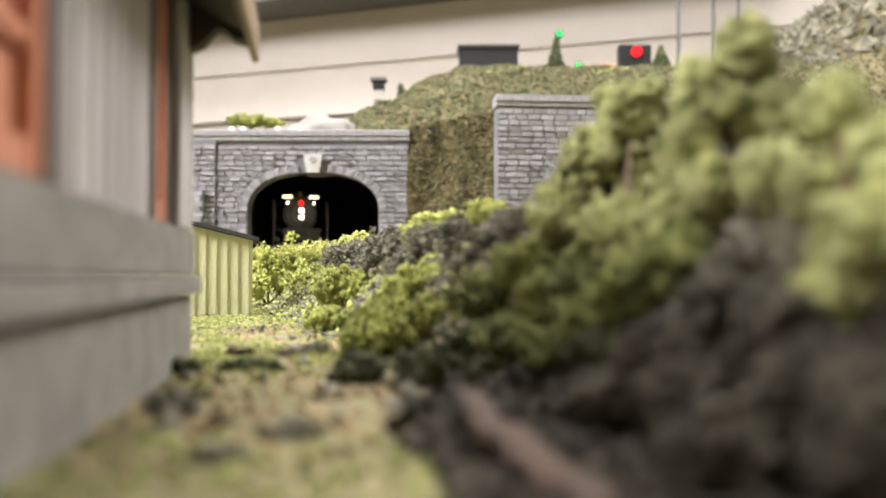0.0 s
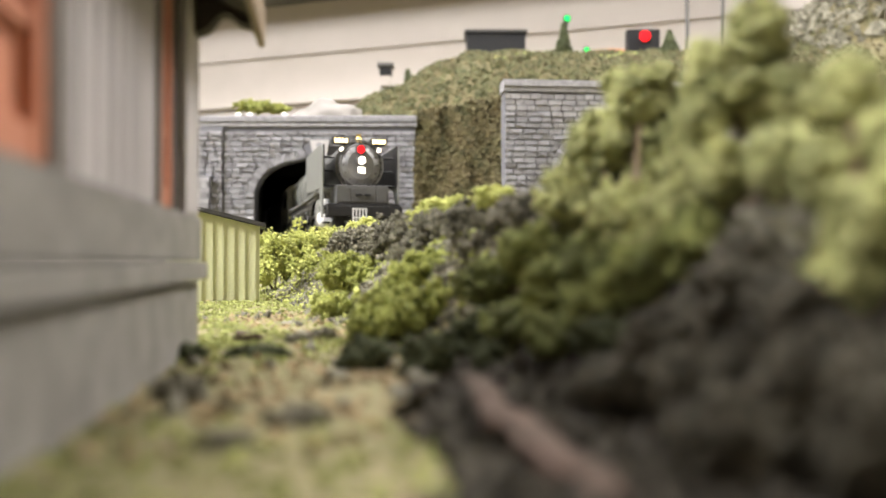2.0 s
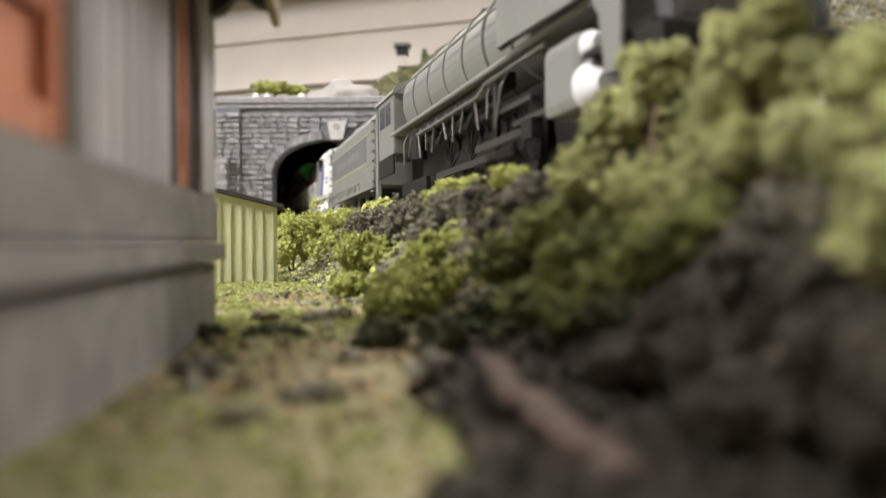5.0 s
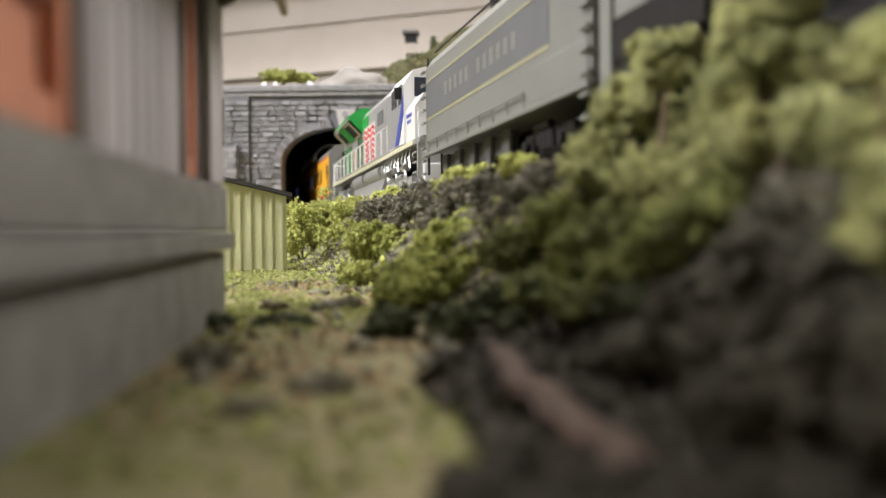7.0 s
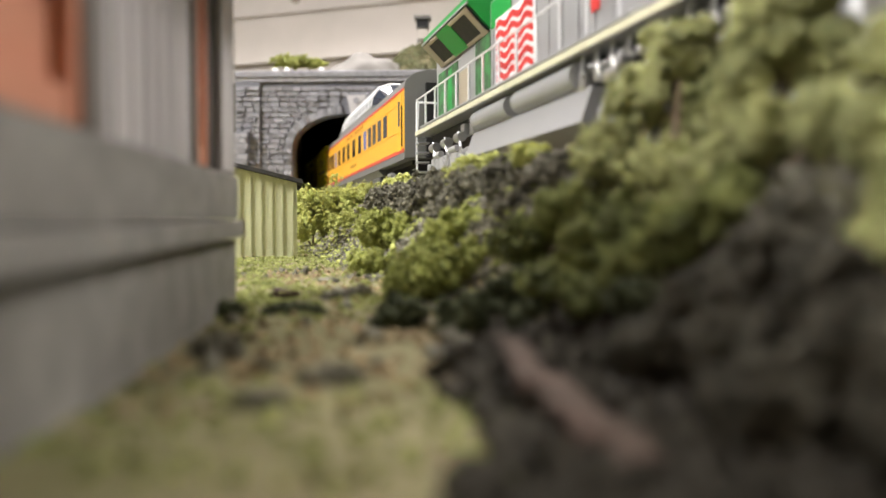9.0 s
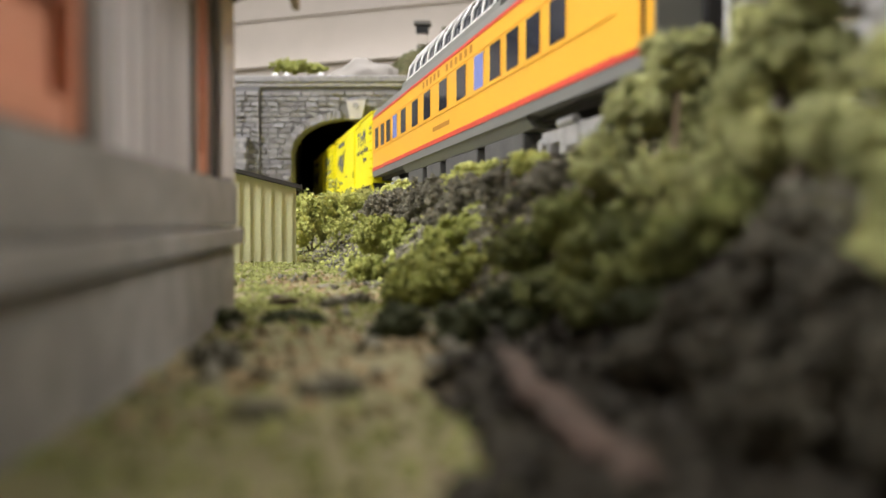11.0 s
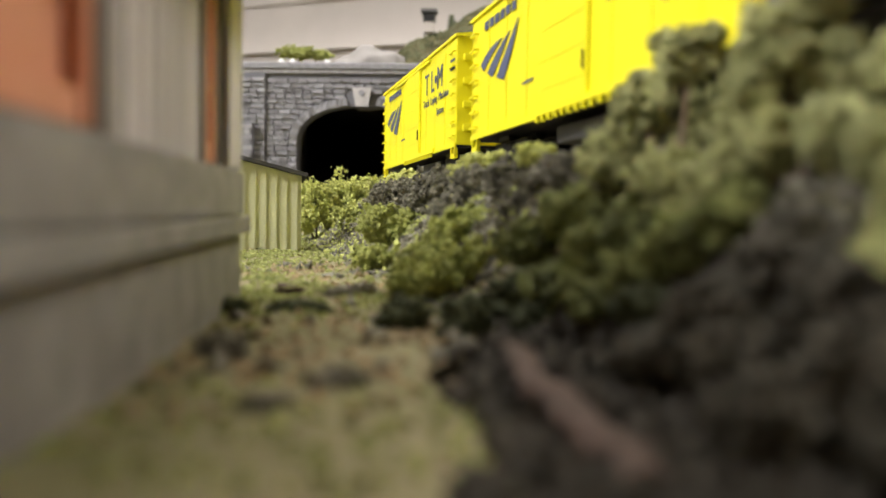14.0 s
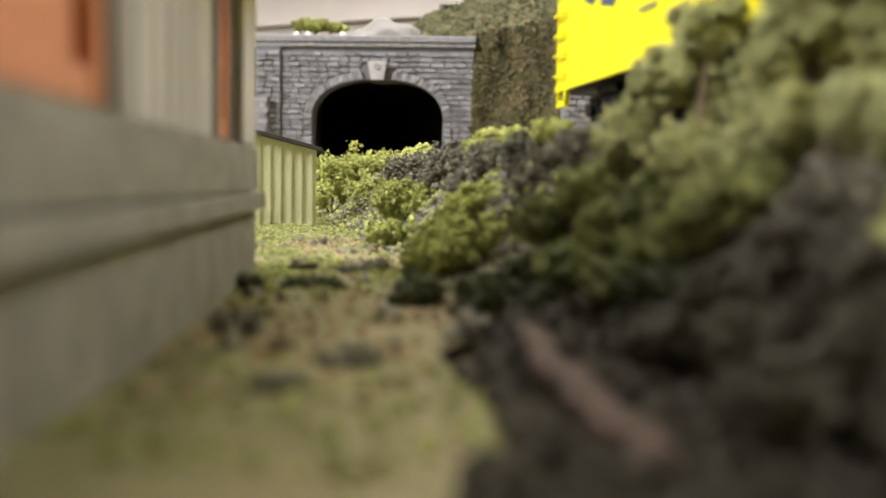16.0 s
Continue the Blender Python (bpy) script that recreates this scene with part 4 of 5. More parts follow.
for x, r_, h in ((-8.6, 0.62, 4.85), (-11.8, 0.55, 4.95), (-14.6, 0.42, 4.9)):
    bm = bmesh.new()
    tube(bm, (x, 0, 4.3), (x, 0, h - 0.12), r_, r_ * 0.95, seg=20)
    tube(bm, (x, 0, h - 0.12), (x, 0, h), r_ * 0.95, r_ * 0.7, seg=20)
    scaled("dome", bm, "tgrey", eng)
# smoke deflectors
for s in (-1, 1):
    bm = bmesh.new()
    o = [(-1.75, 2.55), (-1.75, 3.95), (-1.80, 4.20), (-1.95, 4.38), (-2.15, 4.48), (-2.45, 4.52), (-7.3, 4.52), (-7.3, 2.78), (-2.6, 2.62)]
    extrude(bm, o, s * 1.76, s * 1.82, "y")
    sd = scaled("smoke_deflector", bm, "tgrey", eng, "grey smoke deflector plate")
    bm = bmesh.new()
    extrude(bm, [(-1.75, 2.55), (-2.9, 2.62), (-2.5, 2.2), (-2.3, 1.25), (-1.75, 1.25)], s * 1.76, s * 1.82, "y")
    scaled("front_skirt", bm, "tgrey", sd)
    sb("deflector_lining", "engine_black", sd, (-7.28, -1.80, s * 1.70, s * 1.755, 2.72, 4.45))
    for z in (2.75, 3.4, 4.0):
        hoop("brace", "engine_black", sd, [(-2.5, s * 1.70, z), (-2.9, s * 1.0, z)], 0.04)
# running boards with pale edge
for s in (-1, 1):
    rb = sb("running_board", "tgrey", eng, (-19.0, -2.6, s * 1.15, s * 1.58, 2.56, 2.64), bevel=0.015)
    sb("edge_strip", "silver", rb, (-19.0, -2.6, s * 1.585, s * 1.60, 2.60, 2.66))
    sb("pipe_box", "engine_black", eng, (-16.5, -8.0, s * 1.1, s * 1.4, 2.15, 2.5), bevel=0.05)
    hoop("handrail", "tgrey", eng, [(-7.4, s * 1.36, 3.95), (-18.4, s * 1.45, 3.95)], 0.03)
    for k in range(7):
        x = -8.5 - k * 1.35
        sc("pipe", "engine_black", eng, (x, s * 1.30, 2.1 + 0.3 * (k % 2)), (x - 1.1, s * 1.34, 1.7), 0.07, seg=8)
# air and sand piping, pump and steps along the flank
for s in (-1, 1):
    for k in range(11):
        x = -7.9 - k * 0.95
        hoop("sand_pipe", "smokebox_grey", eng, [(x, s * 1.30, 2.52), (x - 0.12, s * 1.46, 2.2), (x - 0.5 + 0.3 * (k % 3), s * 1.44, 1.5 + 0.15 * (k % 2))], 0.035)
    hoop("air_pipe", "smokebox_grey", eng, [(-5.4, s * 1.50, 2.44), (-9.0, s * 1.52, 2.40), (-9.4, s * 1.52, 2.22), (-15.5, s * 1.52, 2.18)], 0.045)
    sc("air_pump", "engine_black", eng, (-16.0, s * 1.34, 1.5), (-16.0, s * 1.34, 2.4), 0.26, seg=14)
    sb("reverse_link", "rod_steel", eng, (-8.7, -8.5, s * 1.36, s * 1.42, 1.35, 2.35), (-8.6, -6.4, s * 1.36, s * 1.42, 1.62, 1.74), bevel=0.02)
    for z in (0.55, 1.0, 1.45):
        sb("step", "engine_black", eng, (-2.5, -2.1, s * 1.40, s * 1.72, z, z + 0.07), bevel=0.01)
# front casing, pilot
sb("front_casing", "graphite", eng, (-3.2, -1.35, -1.22, 1.22, 1.84, 2.66), bevel=0.05)
for y0, y1, z0, z1 in ((-1.1, -0.62, 1.94, 2.54), (-0.55, 0.55, 1.94, 2.54), (0.62, 1.1, 1.94, 2.54)):
    sb("casing_panel", "graphite", eng, (-1.35, -1.31, y0, y1, z0, z1), bevel=0.015)
sb("step_tread", "engine_black", eng, (-1.35, -1.22, -0.35, -0.06, 2.20, 2.28), bevel=0.01)
sb("step_tread", "engine_black", eng, (-1.35, -1.22, 0.06, 0.35, 2.20, 2.28), bevel=0.01)
sb("deck_plate", "engine_black", eng, (-3.4, -1.1, -1.68, 1.68, 1.73, 1.83), bevel=0.02)
sb("pilot_beam", "engine_black", eng, (-1.6, -0.75, -1.72, 1.72, 1.22, 1.71), bevel=0.04)
se("pilot", "engine_black", eng, [(-1.55, 0.25), (1.55, 0.25), (1.35, 1.2), (-1.35, 1.2)], -1.5, -1.0)
for y, w, z0, z1 in ((-0.28, 0.66, 0.72, 1.60), (0.44, 0.70, 0.62, 1.02)):
    n = 4 if w < 0.65 else 5
    gr = sb("pilot_grille", "whitep", eng, (-0.74, -0.70, y - w / 2, y + w / 2, z1 - 0.06, z1), (-0.74, -0.70, y - w / 2, y + w / 2, z0, z0 + 0.06), (-0.74, -0.70, y - w / 2, y + w / 2, (z0 + z1) / 2 - 0.04, (z0 + z1) / 2 + 0.04), label="white painted footboard grille")
    for k in range(n):
        yy = y - w / 2 + 0.03 + k * (w - 0.06) / (n - 1)
        sb("bar", "whitep", gr, (-0.695, -0.675, yy - 0.03, yy + 0.03, z0, z1))
coupler(eng, -0.35)
for y in (-0.9, -0.6, 0.7, 1.0):
    hoop("air_hose", "engine_black", eng, [(-0.72, y, 1.0), (-0.55, y + 0.05, 0.7), (-0.6, y + 0.1, 0.45)], 0.05)
# cylinders
for s in (-1, 1):
    cy = sb("cylinder", "tgrey", eng, (-5.1, -3.5, s * 0.95, s * 1.70, 0.95, 2.25), bevel=0.2)
    sc("cylinder_head", "whitep", cy, (-3.05, s * 1.36, 1.28), (-3.5, s * 1.36, 1.28), 0.22, 0.46, seg=24, label="white painted cylinder head")
    sc("valve_head", "whitep", cy, (-3.2, s * 1.42, 1.97), (-3.5, s * 1.42, 1.97), 0.16, 0.27, seg=18)
    sb("crosshead_guide", "rod_steel", eng, (-7.6, -5.1, s * 1.28, s * 1.36, 1.25, 1.36))
    sb("crosshead", "engine_black", eng, (-6.9, -6.3, s * 1.2, s * 1.44, 0.85, 1.25))
    sb("main_rod", "rod_steel", eng, (-10.2, -6.6, s * 1.30, s * 1.38, 0.98, 1.16), bevel=0.02)
    sb("valve_gear", "engine_black", eng, (-9.2, -7.6, s * 1.2, s * 1.3, 1.6, 1.8), (-8.9, -8.7, s * 1.24, s * 1.34, 1.1, 2.2))
sb("frame", "engine_black", eng, (-20.5, -2.6, -0.5, 0.5, 0.85, 2.3))
for k in range(4):
    w = wheelset(eng, -8.3 - 1.98 * k, 1.02, "engine_black", 14, 0.78)
    spinners.append((w, -8.3 - 1.98 * k, 1.02))
for s in (-1, 1):
    rod = sb("side_rod", "rod_steel", eng, (-14.6, -8.0, s * 1.02, s * 1.10, -0.09, 0.09), bevel=0.02)
    rods.append(rod)
for x in (-3.6, -5.6):
    wheelset(eng, x, 0.46)
for x in (-16.7, -18.4):
    wheelset(eng, x, 0.53)
for s in (-1, 1):
    sb("trailing_truck_frame", "engine_black", eng, (-19.3, -15.9, s * 1.0, s * 1.15, 0.6, 1.0), bevel=0.04)
# cab
sb("cab", "tgrey", eng, (-21.3, -18.7, -1.56, 1.56, 2.0, 4.1), bevel=0.05)
bm = bmesh.new()
extrude(bm, [(1.62 * math.cos(a), 4.05 + 0.62 * math.sin(a)) for a in np.linspace(0, math.pi, 14)], -21.9, -18.6, "x")
scaled("cab_roof", bm, "tgrey", eng)
for s in (-1, 1):
    for x in (-19.6, -20.6):
        sb("cab_window", "glass", eng, (x - 0.38, x + 0.38, s * 1.565, s * 1.58, 3.1, 3.85))
    sb("cab_skirt", "engine_black", eng, (-21.3, -18.7, s * 1.52, s * 1.58, 1.35, 2.0), label="black cab apron")
    sb("cab_ladder", "tgrey", eng, (-21.75, -21.35, s * 1.45, s * 1.6, 0.5, 3.9), bevel=0.03)

# the boiler sits high over the deck
for o in eng.children_recursive:
    if not o.name.startswith(("cab",)):
        for q in o.data.vertices:
            if q.co.z > 2.0 * K:
                q.co.z = 2.0 * K + (q.co.z - 2.0 * K) * 1.075

# ---- tender
ten = start("tender", "long grey steam locomotive tender with dark lettered band", "tender", 22.0 * K)
TL = 12.0
body = [(-1.55, 1.25), (-1.55, 3.75), (-1.35, 4.05), (-0.9, 4.2), (0.9, 4.2), (1.35, 4.05), (1.55, 3.75), (1.55, 1.25)]
se("tank", "tgrey", ten, body, -TL + 0.2, -0.1)
for s in (-1, 1):
    bd = sb("band", "tband", ten, (-TL + 0.3, -2.0, s * 1.552, s * 1.562, 2.29, 3.30), label="dark grey band between straw stripes")
    sb("stripe", "tstripe", bd, (-TL + 0.25, -0.3, s * 1.552, s * 1.566, 3.32, 3.38))
    sb("stripe", "tstripe", bd, (-TL + 0.25, -2.0, s * 1.552, s * 1.566, 2.20, 2.27))
    if s < 0:
        for k in range(12):
            if k != 5:
                x = -9.6 + k * 0.5
                sb("letter_bar", "tgrey", bd, (x, x + 0.26, s * 1.563, s * 1.569, 2.62, 2.98))
    sb("side_sill", "tgrey", ten, (-TL, -0.1, s * 1.50, s * 1.66, 1.12, 1.24), bevel=0.02)
    sb("front_box", "tgrey", ten, (-3.0, -0.2, s * 1.2, s * 1.60, 1.26, 2.0), bevel=0.04)
    hoop("handrail", "tgrey", ten, [(-TL + 0.4, s * 1.64, 1.55), (-3.2, s * 1.64, 1.55)], 0.025)
    for k in range(9):
        x = -TL + 0.8 + k * 1.0
        sc("stanchion", "tgrey", ten, (x, s * 1.62, 1.2), (x, s * 1.64, 1.56), 0.025, seg=6)
    for x in (-0.25, -TL + 0.12):
        for k in range(9):
            sb("rung", "tgrey", ten, (x - 0.18, x + 0.18, s * 1.58, s * 1.66, 0.6 + k * 0.38, 0.66 + k * 0.38))
    sb("pedestal_frame", "underbody", ten, (-TL + 0.6, -5.2, s * 1.0, s * 1.14, 0.62, 1.1), bevel=0.04)
    for k in range(5):
        x = -TL + 1.2 + k * 1.35
        se("pedestal", "underbody", ten, [(x - 0.30, 1.1), (x - 0.16, 0.35), (x + 0.16, 0.35), (x + 0.30, 1.1)], s * 1.16, s * 1.26, "y")
sb("rear_ladder", "engine_black", ten, (-TL + 0.12, -TL + 0.19, -1.5, -1.44, 0.6, 4.1), (-TL + 0.12, -TL + 0.19, -1.1, -1.04, 0.6, 4.1))
sb("hatch", "tgrey", ten, (-TL + 1.5, -TL + 3.0, -0.6, 0.6, 4.2, 4.32), bevel=0.03)
hoop("top_rail", "engine_black", ten, [(-TL + 0.4, -1.3, 4.25), (-4.0, -1.3, 4.25)], 0.03)
for k in range(5):
    wheelset(ten, -TL + 1.2 + k * 1.35, 0.53)
truck(ten, -3.0, 2, 1.9, 0.53, "engine_black")
coupler(ten, -TL)

# ---- diesel locomotive
die = start("diesel_locomotive", "silver diesel locomotive with white nose, flag panels and green radiators", "locomotive", 0.395)
DL = 21.8
sill = sb("frame", "silver", die, (-DL + 0.5, -0.6, -1.5, 1.5, 1.74, 1.92), bevel=0.03)
for s in (-1, 1):
    sb("sill_stripe", "sill_cream", sill, (-DL + 0.6, -1.4, s * 1.505, s * 1.525, 1.76, 1.90))
    sb("walkway", "silver", sill, (-DL + 1.4, -5.4, s * 1.0, s * 1.54, 1.925, 1.98))
se("nose", "whitep", die, [(-1.45, 1.95), (-1.45, 3.0), (-1.15, 3.45), (1.15, 3.45), (1.45, 3.0), (1.45, 1.95)], -3.2, -1.35, label="white low nose")
bm = bmesh.new()
extrude(bm, [(-1.25, 1.95), (-3.2, 1.95), (-3.2, 3.45), (-1.9, 3.35), (-1.3, 3.0)], -0.95, 0.95, "y")
scaled("nose_front", bm, "whitep", die)
cab = se("cab", "whitep", die, [(-1.52, 1.95), (-1.52, 3.95), (-1.2, 4.45), (-0.6, 4.62), (0.6, 4.62), (1.2, 4.45), (1.52, 3.95), (1.52, 1.95)], -5.6, -2.7, label="white wide cab")
for y0, y1 in ((-1.15, -0.1), (0.1, 1.15)):
    sb("windshield", "glass", cab, (-2.705, -2.665, y0, y1, 3.55, 4.2), bevel=0.01)
for s in (-1, 1):
    sb("side_window", "glass", cab, (-3.5, -2.95, s * 1.525, s * 1.54, 3.35, 4.0))
    sb("side_window", "glass", cab, (-4.7, -3.8, s * 1.525, s * 1.54, 3.35, 4.0))
    sb("mirror", "engine_black", cab, (-3.2, -3.1, s * 1.55, s * 1.75, 3.5, 3.9))
    se("cab_panel", "silver", cab, [(-5.58, 1.98), (-3.9, 1.98), (-2.75, 3.3), (-2.75, 3.95), (-5.58, 3.95)], s * 1.522, s * 1.529, "y", label="silver cab side")
    se("flag_ribbon", "blue", die, [(-4.15, 1.98), (-3.55, 1.98), (-2.72, 2.95), (-2.72, 3.6)], s * 1.53, s * 1.545, "y", label="blue diagonal ribbon")
    sb("emblem", "blue", die, (-2.6, -1.8, s * 1.452, s * 1.462, 2.75, 2.87), (-2.5, -1.9, s * 1.452, s * 1.462, 2.55, 2.66))
sb("nose_emblem", "blue", die, (-1.245, -1.23, -0.5, 0.5, 2.72, 2.84), (-1.245, -1.23, -0.35, 0.35, 2.5, 2.62))
hood = se("hood", "silver", die, [(-1.0, 1.95), (-1.0, 4.45), (-0.75, 4.78), (0.75, 4.78), (1.0, 4.45), (1.0, 1.95)], -DL + 1.6, -5.6, label="silver engine hood")
for s in (-1, 1):
    x = -6.2
    while x > -15.5:
        sb("hood_door", "silver", hood, (x - 0.72, x, s * 1.002, s * 1.025, 2.1, 3.7), bevel=0.008)
        x -= 0.78
    for g0 in (-6.8, -9.0):
        sb("louvre_panel", "tband", hood, (g0 - 1.3, g0, s * 1.027, s * 1.04, 3.55, 4.1))
    # red and white wavy flag panel
    for k in range(7):
        z = 2.05 + k * 0.26
        bm = bmesh.new()
        pts = [(-13.7 + i * 0.14, z + 0.07 * math.sin(i * 0.9)) for i in range(20)]
        extrude(bm, pts + [(a, b + 0.15) for a, b in reversed(pts)], s * 1.03, s * 1.045, "y")
        scaled("flag_stripe", bm, "red", hood, "wavy red flag stripe")
    sb("flag_field", "whitep", hood, (-13.8, -10.9, s * 1.027, s * 1.0295, 2.0, 3.9))
    sb("upper_panel", "green_paint", hood, (-14.2, -12.6, s * 1.004, s * 1.018, 3.75, 4.42), label="green upper hood panel")
    sb("red_mark", "red", hood, (-7.9, -7.5, s * 1.042, s * 1.05, 2.6, 3.0))
    sb("green_panel", "camo", hood, (-15.6, -14.2, s * 1.026, s * 1.034, 2.0, 3.72))
    sb("tan_panel", "tan_paint", hood, (-17.4, -16.35, s * 1.010, s * 1.02, 2.0, 3.2))
    sb("green_strip", "green_paint", hood, (-18.6, -18.2, s * 1.022, s * 1.028, 2.0, 3.5))
    sb("camo_panel", "camo", hood, (-19.9, -17.5, s * 1.004, s * 1.02, 2.0, 3.6))
rad = se("radiator", "green_paint", die, [(-1.0, 3.80), (-1.62, 4.42), (-1.62, 4.62), (-1.1, 4.98), (1.1, 4.98), (1.62, 4.62), (1.62, 4.42), (1.0, 3.80)], -19.4, -14.3, label="flared green radiator housing")
for s in (-1, 1):
    grille = se("radiator_grille", "engine_black", rad, [(s * 1.00, 3.76), (s * 1.62, 4.385), (s * 1.66, 4.355), (s * 1.04, 3.73)], -19.35, -14.35, label="black grille with camouflage patches")
    for x0, x1, mt in ((-19.3, -18.8, "tan_paint"), (-14.75, -14.4, "tan_paint"), (-17.6, -16.2, "green_paint")):
        se("camo_patch", mt, grille, [(s * 1.05, 3.735), (s * 1.655, 4.345), (s * 1.67, 4.33), (s * 1.065, 3.72)], x0, x1)
    for u in (0.06, 0.94):
        se("grille_edge", "tan_paint", grille, [(s * (1.04 + 0.62 * u + d), 3.73 + 0.62 * u + d - q) for d, q in ((-0.03, 0.004), (0.03, 0.004), (0.03, 0.03), (-0.03, 0.03))], -19.35, -14.35)
    sb("radiator_edge", "silver", rad, (-19.45, -14.25, s * 1.625, s * 1.67, 4.40, 4.46))
for x in (-15.8, -17.6):
    sc("fan", "engine_black", rad, (x, 0, 4.96), (x, 0, 5.08), 0.7, seg=24)
# handrails
for s in (-1, 1):
    hoop("handrail", "whitep", die, [(-DL + 0.7, s * 1.48, 2.95), (-5.8, s * 1.48, 2.95)], 0.03)
    for k in range(13):
        x = -5.8 - k * 1.27
        sc("stanchion", "whitep", die, (x, s * 1.48, 1.95), (x, s * 1.48, 2.95), 0.035, seg=6)
    for x in (-DL + 0.55, -0.85):
        hoop("grab_iron", "whitep", die, [(x, s * 1.45, 0.6), (x, s * 1.45, 1.6), (x + (0.15 if x < -5 else -0.15), s * 1.42, 2.9)], 0.035)
    for x in (-DL + 0.9, -1.2):
        for k in range(4):
            sb("step", "silver", die, (x - 0.28, x + 0.28, s * 1.15, s * 1.52, 0.5 + k * 0.32, 0.55 + k * 0.32))
hoop("end_rail", "whitep", die, [(-DL + 0.55, y, z) for y, z in ((-1.45, 1.9), (-1.45, 2.9), (-0.3, 2.9), (-0.3, 1.9))], 0.035)
hoop("end_rail", "whitep", die, [(-DL + 0.55, y, z) for y, z in ((1.45, 1.9), (1.45, 2.9), (0.3, 2.9), (0.3, 1.9))], 0.035)
se("fuel_tank", "silver", die, [(-1.0, 0.20), (-1.50, 0.50), (-1.28, 1.16), (1.28, 1.16), (1.50, 0.50), (1.0, 0.20)], -15.0, -7.3, label="silver fuel tank")
for s in (-1, 1):
    for x0, x1 in ((-14.6, -11.8), (-11.3, -7.9)):
        sc("air_tank", "silver", die, (x0, s * 1.22, 1.44), (x1, s * 1.22, 1.44), 0.27, seg=20)
    for k, (x, z) in enumerate(((-7.7, 1.3), (-7.0, 1.35), (-6.2, 1.3), (-15.0, 1.3), (-15.9, 1.35))):
        sb("fitting", "bright", die, (x - 0.15, x + 0.15, s * 1.1, s * 1.35, z - 0.17, z + 0.17), bevel=0.05)
    for k in range(9):
        x = -7.6 + k * 0.62
        hoop("pipe", "bright", die, [(x, s * 1.30, 1.74), (x + 0.05, s * 1.38, 1.45), (x + 0.25, s * 1.40, 1.30 - 0.1 * (k % 3))], 0.045)
        sc("valve", "bright", die, (x + 0.1, s * 1.22, 1.52 - 0.07 * (k % 2)), (x + 0.32, s * 1.22, 1.52 - 0.07 * (k % 2)), 0.09, seg=10)
truck(die, -4.6, 3, 1.85, 0.53, "silver_truck", "silver_truck", 1.28)
truck(die, -17.4, 3, 1.85, 0.53, "silver_truck", "silver_truck", 1.28)
sb("underframe", "engine_black", die, (-DL + 0.9, -1.0, -1.0, 1.0, 1.40, 1.735))
for x in (-4.6, -17.4):
    for s in (-1, 1):
        for d in (-1.5, 0.0, 1.5):
            sc("brake_cylinder", "bright", die, (x + d - 0.25, s * 1.40, 1.15), (x + d + 0.25, s * 1.40, 1.15), 0.14, seg=12)
            hoop("brake_pipe", "silver_truck", die, [(x + d, s * 1.44, 1.3), (x + d + 0.3, s * 1.46, 0.85), (x + d + 0.2, s * 1.46, 0.4)], 0.045)
# lit headlights and ditch lights, added so the white nose shows in the tunnel
for y in (-0.16, 0.16):
    sc("headlight", "lamp_white", die, (-1.28, y, 3.02), (-1.20, y, 3.02), 0.11, seg=14)
for y in (-1.1, 1.1):
    sc("ditch_light", "lamp_white", die, (-0.62, y, 1.55), (-0.56, y, 1.55), 0.11, seg=14)
sb("plow", "whitep", die, (-0.75, -0.55, -1.35, 1.35, 0.3, 1.1), bevel=0.05, label="white snow plow")
sb("pilot_plate", "silver", die, (-0.9, -0.76, -1.5, 1.5, 0.6, 1.9))
coupler(die, -0.35), coupler(die, -DL + 0.1)

# ---- dome car
dome = start("dome_car", "armour-yellow passenger car with grey roof, red stripes and glass dome", "passenger car", 0.6567)
CL = 25.45
side = [(-1.35, 0.92), (-1.52, 1.35), (-1.52, 3.42), (1.52, 3.42), (1.52, 1.35), (1.35, 0.92)]
se("side", "orange", dome, [(-1.52, 1.44), (-1.52, 3.42), (1.52, 3.42), (1.52, 1.44)], -CL, -0.25, label="armour-yellow car side")
se("skirt", "carroof", dome, [(-1.30, 0.90), (-1.50, 1.18), (-1.52, 1.435), (1.52, 1.435), (1.50, 1.18), (1.30, 0.90)], -19.3, -5.9, label="grey skirt")
se("lower_side", "carroof", dome, [(-1.51, 1.15), (-1.52, 1.435), (1.52, 1.435), (1.51, 1.15)], -CL, -0.25)
se("roof", "carroof", dome, [(-1.53, 3.425), (-1.45, 3.68), (-1.15, 3.92), (-0.6, 4.05), (0.6, 4.05), (1.15, 3.92), (1.45, 3.68), (1.53, 3.425)], -CL, -0.25, label="dark grey roof")
